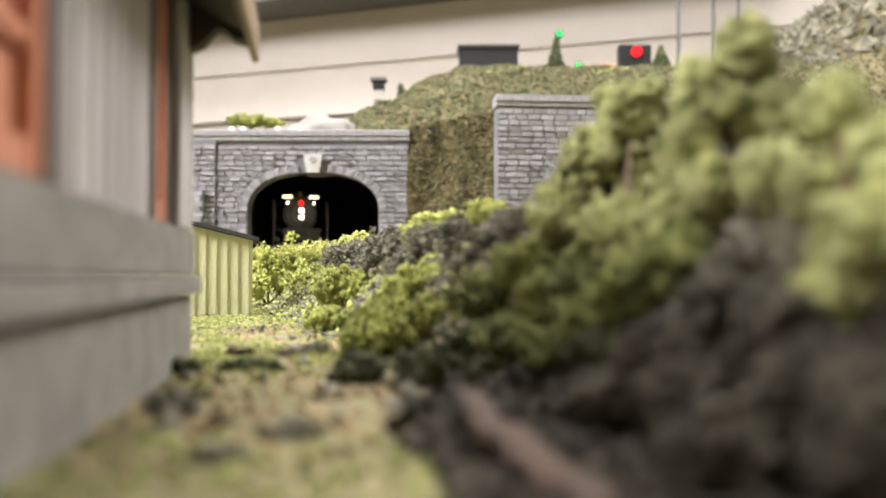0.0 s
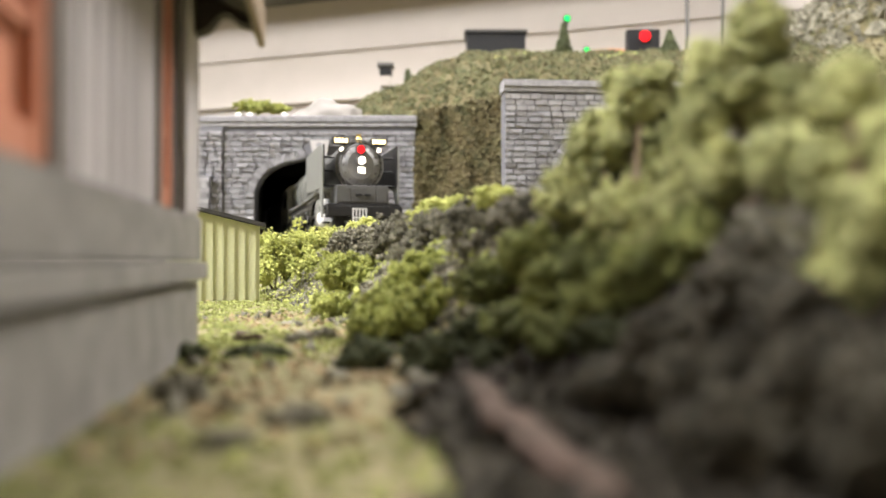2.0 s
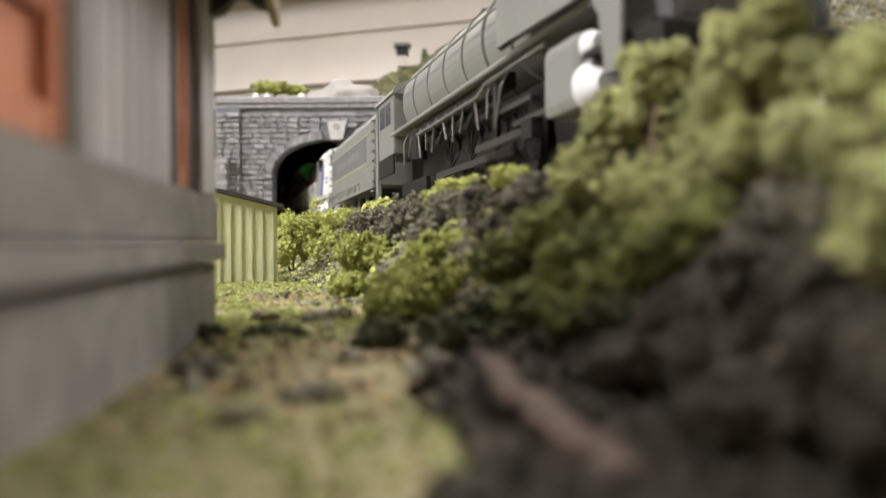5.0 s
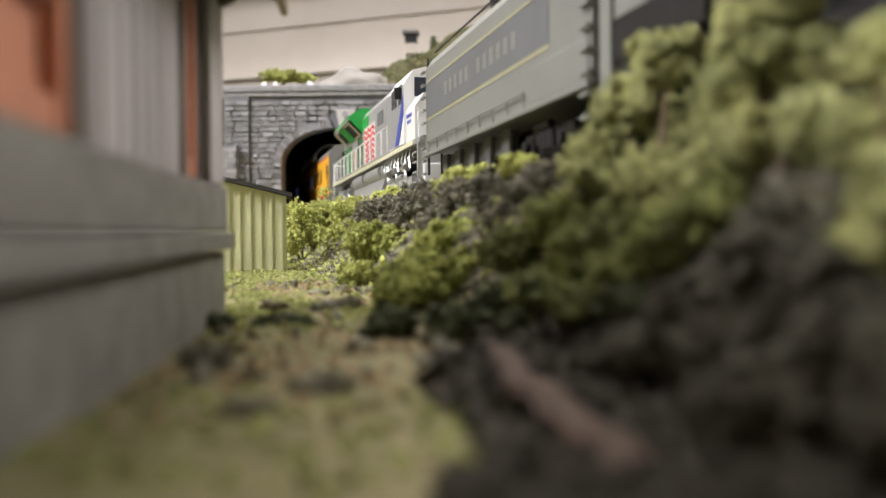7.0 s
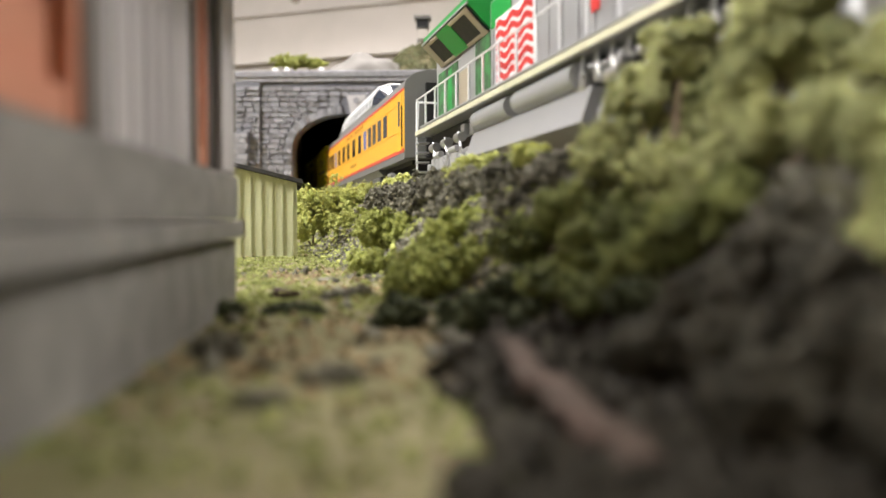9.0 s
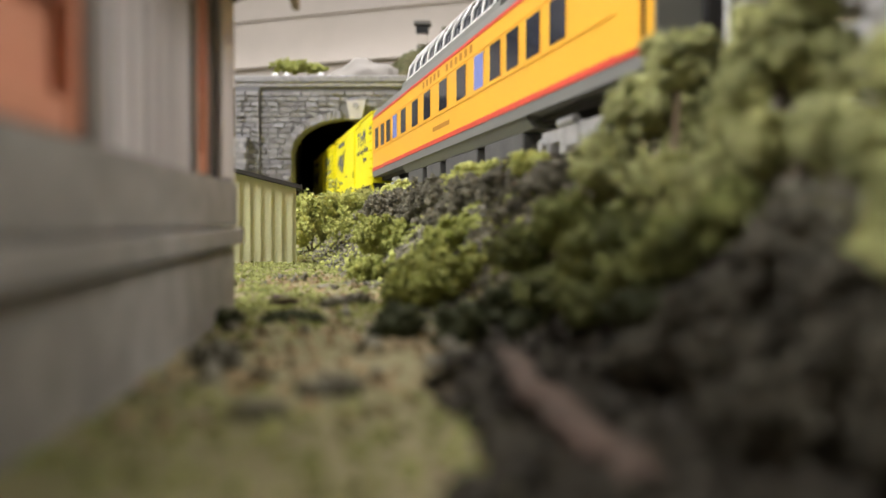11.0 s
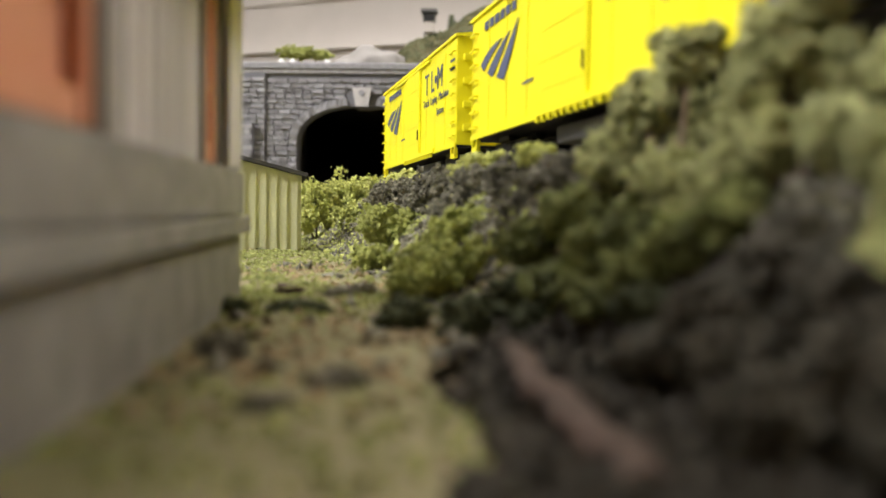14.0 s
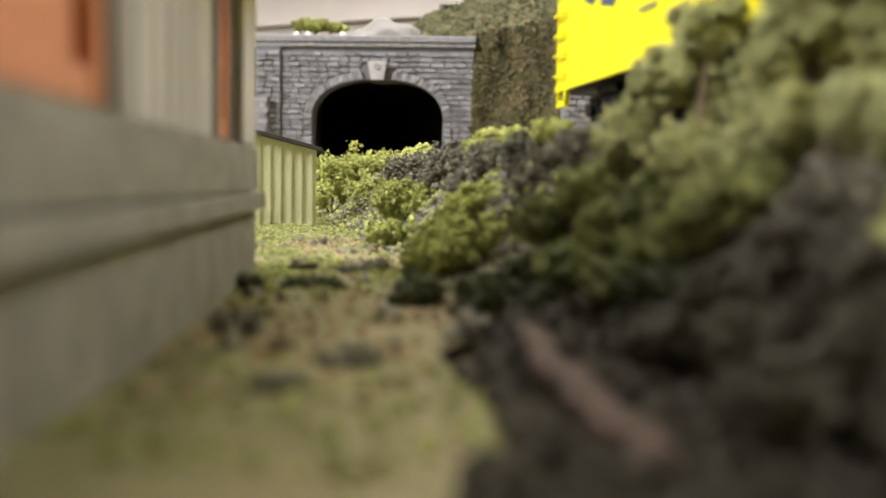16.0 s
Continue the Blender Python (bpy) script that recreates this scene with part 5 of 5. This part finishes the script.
for s in (-1, 1):
    sb("stripe", "redstripe", dome, (-CL, -0.25, s * 1.522, s * 1.535, 1.40, 1.53), label="red stripe")
    sb("stripe", "redstripe", dome, (-CL, -0.25, s * 1.522, s * 1.535, 3.37, 3.45), label="red stripe")
    sb("bead", "orange", dome, (-CL, -0.25, s * 1.521, s * 1.54, 2.12, 2.17))
    sb("bead", "orange", dome, (-CL, -0.25, s * 1.521, s * 1.54, 3.02, 3.06))
    for i, (x, w) in enumerate(((-4, 0.8), (-5.35, 0.8), (-6.65, 0.8), (-7.9, 0.8), (-9.25, 0.8), (-10.9, 0.9), (-12.9, 0.9), (-14.95, 0.9), (-16.75, 0.9), (-18.7, 0.85), (-20.3, 0.8), (-21.65, 0.8), (-22.95, 0.75), (-24.3, 0.75))):
        wf = sb("window", "orange", dome, (x - w / 2 - 0.06, x + w / 2 + 0.06, s * 1.521, s * 1.533, 2.17, 3.01))
        sb("pane", "glass_lit" if i in (4, 10) else "glass", wf, (x - w / 2, x + w / 2, s * 1.534, s * 1.540, 2.21, 2.96))
    sb("door", "orange", dome, (-1.45, -0.65, s * 1.522, s * 1.55, 1.5, 3.3), bevel=0.01)
    sb("door_window", "glass", dome, (-1.2, -0.9, s * 1.552, s * 1.558, 2.3, 3.1))
    if s < 0:
        for k in range(12):
            x = -15.6 + k * 0.5
            if k != 5:
                sb("letter_bar", "letter_brown", dome, (x, x + 0.24, s * 1.522, s * 1.528, 3.12, 3.3))
        sb("name_bar", "letter_brown", dome, (-14.2, -12.2, s * 1.522, s * 1.528, 1.75, 1.87))
    hoop("grab_iron", "engine_black", dome, [(-0.5, s * 1.56, 1.6), (-0.5, s * 1.56, 2.9)], 0.025)
# glass dome with ribs
D0, D1 = -19.0, -8.2
prof = [(-1.38, 3.70), (-1.28, 4.25), (-1.0, 4.62), (-0.5, 4.80), (0.5, 4.80), (1.0, 4.62), (1.28, 4.25), (1.38, 3.70)]
dg = se("dome_glass", "glass", dome, [(y * 0.975, z - 0.03) for y, z in prof], D0 + 0.3, D1 - 0.3, label="dark glass dome")
se("dome_base", "carroof", dome, [(-1.46, 3.5), (-1.42, 3.86), (1.42, 3.86), (1.46, 3.5)], D0 - 0.4, D1 + 0.4)
n = 10
for k in range(n + 1):
    x = D0 + 0.3 + (D1 - D0 - 0.6) * k / n
    hoop("dome_rib", "whitep", dg, [(x, y, z) for y, z in prof], 0.05, 6)
for s in (-1, 1):
    hoop("dome_rail", "whitep", dg, [(D0 + 0.3, s * 1.38, 3.86), (D1 - 0.3, s * 1.38, 3.86)], 0.05)
    hoop("dome_rail", "whitep", dg, [(D0 + 0.3, s * 1.02, 4.62), (D1 - 0.3, s * 1.02, 4.62)], 0.05)
for x0, x1 in ((D1 - 0.3, D1 + 0.8), (D0 + 0.3, D0 - 0.8)):
    bm = bmesh.new()
    a = [bm.verts.new((x0, y, z)) for y, z in prof]
    b = [bm.verts.new((x1, y * 0.8, 4.0 + (z - 3.7) * 0.06)) for y, z in prof]
    for i in range(len(prof) - 1):
        bm.faces.new((a[i], a[i + 1], b[i + 1], b[i]))
    bm.faces.new(list(reversed(b)))
    bm.faces.new(a)
    bmesh.ops.recalc_face_normals(bm, faces=bm.faces[:])
    scaled("dome_fairing", bm, "glass", dome, "sloping glass dome end")
se("diaphragm", "engine_black", dome, [(-0.75, 1.2), (-0.75, 3.6), (0.75, 3.6), (0.75, 1.2)], -0.25, -0.02)
se("diaphragm", "engine_black", dome, [(-0.75, 1.2), (-0.75, 3.6), (0.75, 3.6), (0.75, 1.2)], -CL - 0.2, -CL)
se("end_wall", "carroof", dome, [(-1.5, 1.2), (-1.5, 3.5), (-1.1, 3.9), (1.1, 3.9), (1.5, 3.5), (1.5, 1.2)], -0.25, -0.2)
for x0, x1 in ((-9.5, -6.6), (-13.5, -10.2), (-16.0, -14.2), (-18.9, -16.6)):
    sb("equipment_box", "underbody", dome, (x0, x1, -1.3, 1.3, 0.42, 0.895), bevel=0.04)
for x0, x1 in ((-25.2, -19.4), (-5.8, -0.6)):
    sb("drawbar_box", "engine_black", dome, (x0, x1, -1.15, 1.15, 0.98, 1.145), bevel=0.02)
# tall sides over the skirt
for o in dome.children_recursive:
    for q in o.data.vertices:
        if q.co.z > 1.5 * K:
            q.co.z = 1.5 * K + (q.co.z - 1.5 * K) * 1.13
truck(dome, -4.0, 2, 2.6, 0.46, "silver_truck", "engine_black", 1.15)
truck(dome, -21.3, 2, 2.6, 0.46, "silver_truck", "engine_black", 1.15)
coupler(dome, -0.2), coupler(dome, -CL - 0.1)

# ---- boxcars
def boxcar(back, length):
    car = start("boxcar", "bright yellow boxcar with navy lettering and swoosh emblem", "boxcar", back)
    tagged(car, group="yellow boxcars")
    B = length / K - 0.75
    x0 = -0.4
    sb("body", "yellow", car, (-B - 0.05, x0, -1.52, 1.52, 1.0, 4.22), bevel=0.02)
    se("roof", "yellow", car, [(-1.58, 4.225), (-1.58, 4.30), (0, 4.52), (1.58, 4.30), (1.58, 4.225)], -B - 0.12, x0 + 0.07)
    sb("roofwalk", "yellow", car, (-B, x0, -0.3, 0.3, 4.56, 4.60))
    k = 0
    x = x0 - 0.6
    while x > -B:
        se("roof_rib", "yellow", car, [(-1.56, 4.31), (-1.56, 4.34), (0, 4.56), (1.56, 4.34), (1.56, 4.31), (0, 4.525)], x - 0.05, x + 0.05)
        x -= 1.2
    for s in (-1, 1):
        sb("side_sill", "yellow", car, (-B, x0, s * 1.525, s * 1.56, 0.95, 1.08), bevel=0.01)
        sb("door_sill", "yellow", car, (-B * 0.62, -B * 0.24, s * 1.525, s * 1.62, 0.98, 1.12), bevel=0.01)
        for i in range(14):
            xx = -B * 0.61 + i * B * 0.026
            sb("sill_tab", "yellow", car, (xx, xx + 0.1, s * 1.565, s * 1.63, 0.85, 0.975))
        dr = sb("door", "yellow", car, (-B * 0.60, -B * 0.42, s * 1.525, s * 1.60, 1.13, 4.05), bevel=0.02)
        for z in (1.5, 2.1, 2.75, 3.4):
            sb("door_rib", "yellow", dr, (-B * 0.60 + 0.08, -B * 0.42 - 0.08, s * 1.602, s * 1.612, z, z + 0.06))
        sb("door_handle", "engine_black", dr, (-B * 0.43, -B * 0.427, s * 1.605, s * 1.64, 1.6, 1.95))
        sb("door_rail", "yellow", car, (-B * 0.78, -B * 0.30, s * 1.525, s * 1.60, 4.07, 4.16), bevel=0.01)
        n = 9
        for i in range(n + 1):
            xx = x0 - 0.05 - (B - 0.5) * i / n
            if not (-B * 0.62 < xx < -B * 0.40):
                sb("rivet_seam", "yellow", car, (xx - 0.035, xx + 0.035, s * 1.522, s * 1.535, 1.1, 4.05))
        for xe, d in ((x0 - 0.32, 1), (-B + 0.32, -1)):
            for i in range(7):
                z = 1.25 + i * 0.42
                sb("rung", "yellow", car, (xe - 0.24, xe + 0.24, s * 1.60, s * 1.64, z, z + 0.05), (xe - 0.24, xe - 0.20, s * 1.52, s * 1.64, z, z + 0.05), (xe + 0.20, xe + 0.24, s * 1.52, s * 1.64, z, z + 0.05))
            sb("sill_step", "yellow", car, (xe - 0.24, xe - 0.16, s * 1.45, s * 1.55, 0.68, 1.0), (xe + 0.16, xe + 0.24, s * 1.45, s * 1.55, 0.68, 1.0), (xe - 0.24, xe + 0.24, s * 1.45, s * 1.55, 0.64, 0.76))
    for xe, d in ((x0, 1), (-B - 0.05, -1)):
        for i in range(4):
            z = 1.4 + i * 0.7
            sb("end_rib", "yellow", car, (xe, xe + d * 0.10, -1.35, 1.35, z, z + 0.22), bevel=0.04)
    # lettering on the flank that faces the depot
    letters("lettering", "T L•M", 1.02, "navy", car, -B * 0.265, -1.545, 3.02, 0.95)
    letters("lettering", "Track  Laying  Machine", 0.36, "navy", car, -B * 0.245, -1.545, 2.62, 1.0)
    letters("lettering", "System", 0.32, "navy", car, -B * 0.19, -1.545, 2.18, 1.0)
    sb("data_bar", "navy", car, (-B * 0.09, -B * 0.05, -1.55, -1.537, 3.55, 3.63), (-B * 0.09, -B * 0.05, -1.55, -1.537, 3.3, 3.38))
    for i in range(6):
        sb("name_bar", "navy", car, (-B + 1.15 + i * 0.42, -B + 1.15 + i * 0.42 + 0.30, -1.55, -1.537, 3.74, 3.96))
    sb("data_bar", "navy", car, (-B * 0.69, -B * 0.64, -1.55, -1.537, 1.85, 1.91))
    # swoosh emblem: three curved bands that fan out from the upper corner
    ew, eh, ex, ez = 2.9, 1.3, -B + 0.85, 2.2
    bands = (((0.60, 0.82), (0.22, 0.82), (0.0, 0.52), (0.08, 0.38), (0.30, 0.62)),
             ((0.80, 0.87), (0.46, 0.64), (0.20, 0.30), (0.33, 0.17), (0.60, 0.50)),
             ((1.00, 1.00), (0.72, 0.58), (0.46, 0.11), (0.65, 0.0), (0.88, 0.48)))
    for apex, left, foot_a, foot_b, right in bands:
        sides = []
        for ctrl, foot in ((left, foot_a), (right, foot_b)):
            sides.append([(ex + ew * ((1 - q) ** 2 * apex[0] + 2 * q * (1 - q) * ctrl[0] + q * q * foot[0]),
                           ez + eh * ((1 - q) ** 2 * apex[1] + 2 * q * (1 - q) * ctrl[1] + q * q * foot[1])) for q in np.linspace(0.02, 1, 12)])
        bm = bmesh.new()
        extrude(bm, sides[0] + list(reversed(sides[1])), -1.55, -1.537, "y")
        scaled("emblem", bm, "navy", car, "navy curved emblem band")
    sb("underframe", "engine_black", car, (-B, x0, -1.49, 1.49, 0.93, 0.998))
    sb("brake_gear", "underbody", car, (-B * 0.62, -B * 0.34, -1.1, 1.1, 0.45, 0.815), bevel=0.05)
    # the body sits low on its trucks
    for o in car.children_recursive:
        for q in o.data.vertices:
            z = q.co.z / K
            q.co.z = (0.90 + (z - 1.0) * 0.947 if z > 1.0 else z - 0.1) * K
    truck(car, x0 - 1.9, 2, 1.7, 0.42, "engine_black", "engine_black", 1.0)
    truck(car, -B + 1.85, 2, 1.7, 0.42, "engine_black", "engine_black", 1.0)
    coupler(car, x0 + 0.15), coupler(car, -B - 0.25)


boxcar(0.944, 0.1596)
boxcar(1.109, 0.1476)

# ---------------------------------------------------------------- things on the far plateau
PZ = 0.2435
far = tagged(new("flat_building"), "low black building on the far plateau", "building")
boxes("wall", "black", far, (0.018, 0.083, 0.93, 0.97, PZ - 0.026, PZ + 0.022), bevel=0.001)
boxes("roof", "tar", far, (0.016, 0.085, 0.928, 0.972, PZ + 0.0225, PZ + 0.026), bevel=0.001)
boxes("door", "rust_red", far, (0.06, 0.078, 0.9275, 0.9295, PZ - 0.01, PZ + 0.003))


def signal(x, y, z, lens, label):
    ob = tagged(new("signal"), label, "signal", group="railway signals")
    ob.location = (x, y, hill_at(x, y))
    h = z - ob.location.z
    bm = bmesh.new()
    tube(bm, (0, 0, -0.004), (0, 0, h), 0.0012, 0.0009, 8)
    part("mast", bm, "black", ob)
    bm = bmesh.new()
    tube(bm, (0, -0.003, h), (0, 0.001, h), 0.0042, seg=20)
    hd = part("head", bm, "black", ob)
    bm = bmesh.new()
    tube(bm, (0, -0.0045, h), (0, -0.0032, h), 0.0028, seg=16)
    part("lens", bm, lens, hd, "lit lens")
    return ob


def hill_at(x, y):
    return float(hill_height(np.array(x), np.array(y)))


signal(0.124, 0.90, 0.272, "lamp_green", "black mast signal with a lit green lamp")
signal(0.148, 0.92, 0.243, "lamp_green", "low dwarf signal with a lit green lamp")
box_ = tagged(new("signal_cabinet"), "black signal cabinet with a lit red lamp", "signal")
boxes("cabinet", "black", box_, (0.193, 0.228, 0.92, 0.935, hill_at(0.21, 0.92) - 0.004, 0.267), bevel=0.001)
bm = bmesh.new()
tube(bm, (0.2115, 0.9175, 0.259), (0.2115, 0.9198, 0.259), 0.0055, seg=20)
part("lens", bm, "lamp_red", box_, "lit red lens")


def small_tree(x, y, h, w, mat, seed, label):
    r = np.random.default_rng(seed)
    ob = tagged(new("tree"), label, "tree", group="small trees on the plateau")
    ob.location = (x, y, hill_at(x, y))
    cs = []
    for k in range(9):
        q = k / 8
        rad = w * (1 - q) + 0.0008
        m = 50
        a, rr_ = r.uniform(0, 6.283, m), rad * np.sqrt(r.uniform(0.1, 1, m))
        cs.append(np.stack((rr_ * np.cos(a), rr_ * np.sin(a), h * (0.12 + 0.88 * q) + r.uniform(-0.5, 0.5, m) * h * 0.08), -1))
    c = np.concatenate(cs)
    v, f = lumps(r, c, 0.0014 * r.uniform(0.6, 1.5, len(c)))
    from_arrays("crown", v, f, mat, ob)
    bm = bmesh.new()
    tube(bm, (0, 0, -0.003), (0, 0, h * 0.9), 0.0012, 0.0004, 7)
    part("trunk", bm, "twig", ob)


small_tree(0.118, 0.88, 0.030, 0.008, "dark", 61, "small dark green conifer on the plateau")
small_tree(0.228, 0.88, 0.022, 0.010, "dark", 62, "small round dark green tree on the plateau")
small_tree(-0.002, 0.615, 0.010, 0.008, "dark", 63, "small dark green shrub on the bank")
small_tree(-0.066, 0.90, 0.03, 0.006, "dark", 64, "small dark tree behind the hill")
small_tree(-0.045, 0.90, 0.028, 0.004, "dark", 65, "small dark tree behind the hill")
# little hut on posts behind the hill
hut = tagged(new("lookout_hut"), "tiny lookout hut with a dark cap on pale walls", "hut")
hy, hz = 0.83, hill_at(-0.0635, 0.83)
boxes("hut_walls", "wall", hut, (-0.0685, -0.0585, hy, hy + 0.010, 0.187, 0.1975), bevel=0.0005)
for x in (-0.0678, -0.0592):
    for y in (hy + 0.001, hy + 0.009):
        boxes("leg", "shelf", hut, (x - 0.0006, x + 0.0006, y - 0.0006, y + 0.0006, hz - 0.004, 0.1868))
boxes("hut_window", "black", hut, (-0.0692, -0.0578, hy - 0.0008, hy + 0.0108, 0.198, 0.2055))
boxes("hut_roof", "shelf", hut, (-0.0715, -0.0555, hy - 0.003, hy + 0.013, 0.206, 0.2095), bevel=0.0008)
# bridge with arched truss, far off
br = tagged(new("truss_bridge"), "faded red-brown arched truss bridge on the plateau", "bridge")
for y in (0.99, 1.02):
    for k in range(10):
        a0, a1 = math.pi * k / 10, math.pi * (k + 1) / 10
        p = (0.19 - 0.07 * math.cos(a0), y, 0.232 + 0.03 * math.sin(a0))
        q = (0.19 - 0.07 * math.cos(a1), y, 0.232 + 0.03 * math.sin(a1))
        bm = bmesh.new()
        tube(bm, p, q, 0.0016, seg=6)
        if k:
            tube(bm, p, (p[0], y, 0.222), 0.001, seg=6)
        part("arch_member", bm, "rust_red", br)
boxes("deck", "shelf", br, (0.11, 0.27, 0.985, 1.025, 0.205, 0.224))
for x, y, h in ((0.266, 0.95, 0.62), (0.322, 1.0, 0.65), (0.345, 0.98, 0.62)):
    bm = bmesh.new()
    z0 = hill_at(x, y)
    tube(bm, (x, y, z0 - 0.005), (x, y, h), 0.0022, 0.0018, 8)
    tagged(part("pole", bm, "shelf"), "thin grey upright pole behind the scenery", "pole", group="thin poles")
# slab of red-brown bark lying down the near bank, half sunk in the soil
bm = bmesh.new()
ends = (Vector((0.0015, 0.0886, 0.0040)), Vector((0.0107, 0.0567, -0.0005)))
rings = []
for i in range(41):
    q = i / 40
    p = ends[0].lerp(ends[1], q)
    p.x += 0.0012 * noise.noise(Vector((q * 4, 0, 0)))
    w = 0.0021 * (0.6 + 0.5 * q) * min(1, 0.35 + 6 * q) * (1 + 0.45 * noise.noise(Vector((q * 8, 1, 1))))
    ring = []
    for k in range(10):
        a = 2 * math.pi * k / 10
        rough = 1 + 0.35 * noise.noise(Vector((q * 24, math.cos(a) * 1.5, math.sin(a) * 1.5)))
        ring.append(bm.verts.new(p + Vector((w * rough * math.cos(a), 0.3 * w * math.cos(a), 0.55 * w * rough * math.sin(a)))))
    rings.append(ring)
for a, b in zip(rings, rings[1:]):
    for k in range(10):
        bm.faces.new((a[k], a[(k + 1) % 10], b[(k + 1) % 10], b[k]))
bm.faces.new(list(reversed(rings[0]))), bm.faces.new(rings[-1])
bmesh.ops.recalc_face_normals(bm, faces=bm.faces[:])
tagged(part("bark", bm, "leaf"), "rough red-brown slab of bark half sunk in dark, shaded soil", "bark")
for x, y, a in ((-0.0417, 0.1775, 0.3), (-0.0316, 0.1713, 1.4), (-0.0268, 0.169, 0.1), (-0.040, 0.168, 2.9)):
    bm = bmesh.new()
    box(bm, -0.003, 0.003, -0.0012, 0.0012, 0, 0.0009, pose(x, y, float(ground_height(np.array(x), np.array(y))), 12, 8, math.degrees(a)), 0.0003)
    tagged(part("bark_chip", bm, "leaf"), "red-brown bark chip on the ground", "bark chip", group="bark chips on the path")


def motions():
    """The train rolls at an even speed down the straight track; the drivers and side rods turn with it."""
    for ob, back in movers:
        walk(ob, [(t, on_track(SPEED * (t - 3.9) + 0.006 - back)) for t in range(0, 17)])
    steps = [0.16 * i for i in range(101)]
    for ob, x, r in spinners:
        walk(ob, [(t, Matrix.Translation((x * K, 0, r * K)) @ Matrix.Rotation(SPEED * t / (r * K), 4, "Y")) for t in steps])
    for ob in rods:
        rows = []
        for t in steps:
            a = SPEED * t / (1.02 * K)
            rows.append((t, pose(-0.36 * K * math.sin(a), 0, (1.02 - 0.36 * math.cos(a)) * K)))
        walk(ob, rows)


motions()
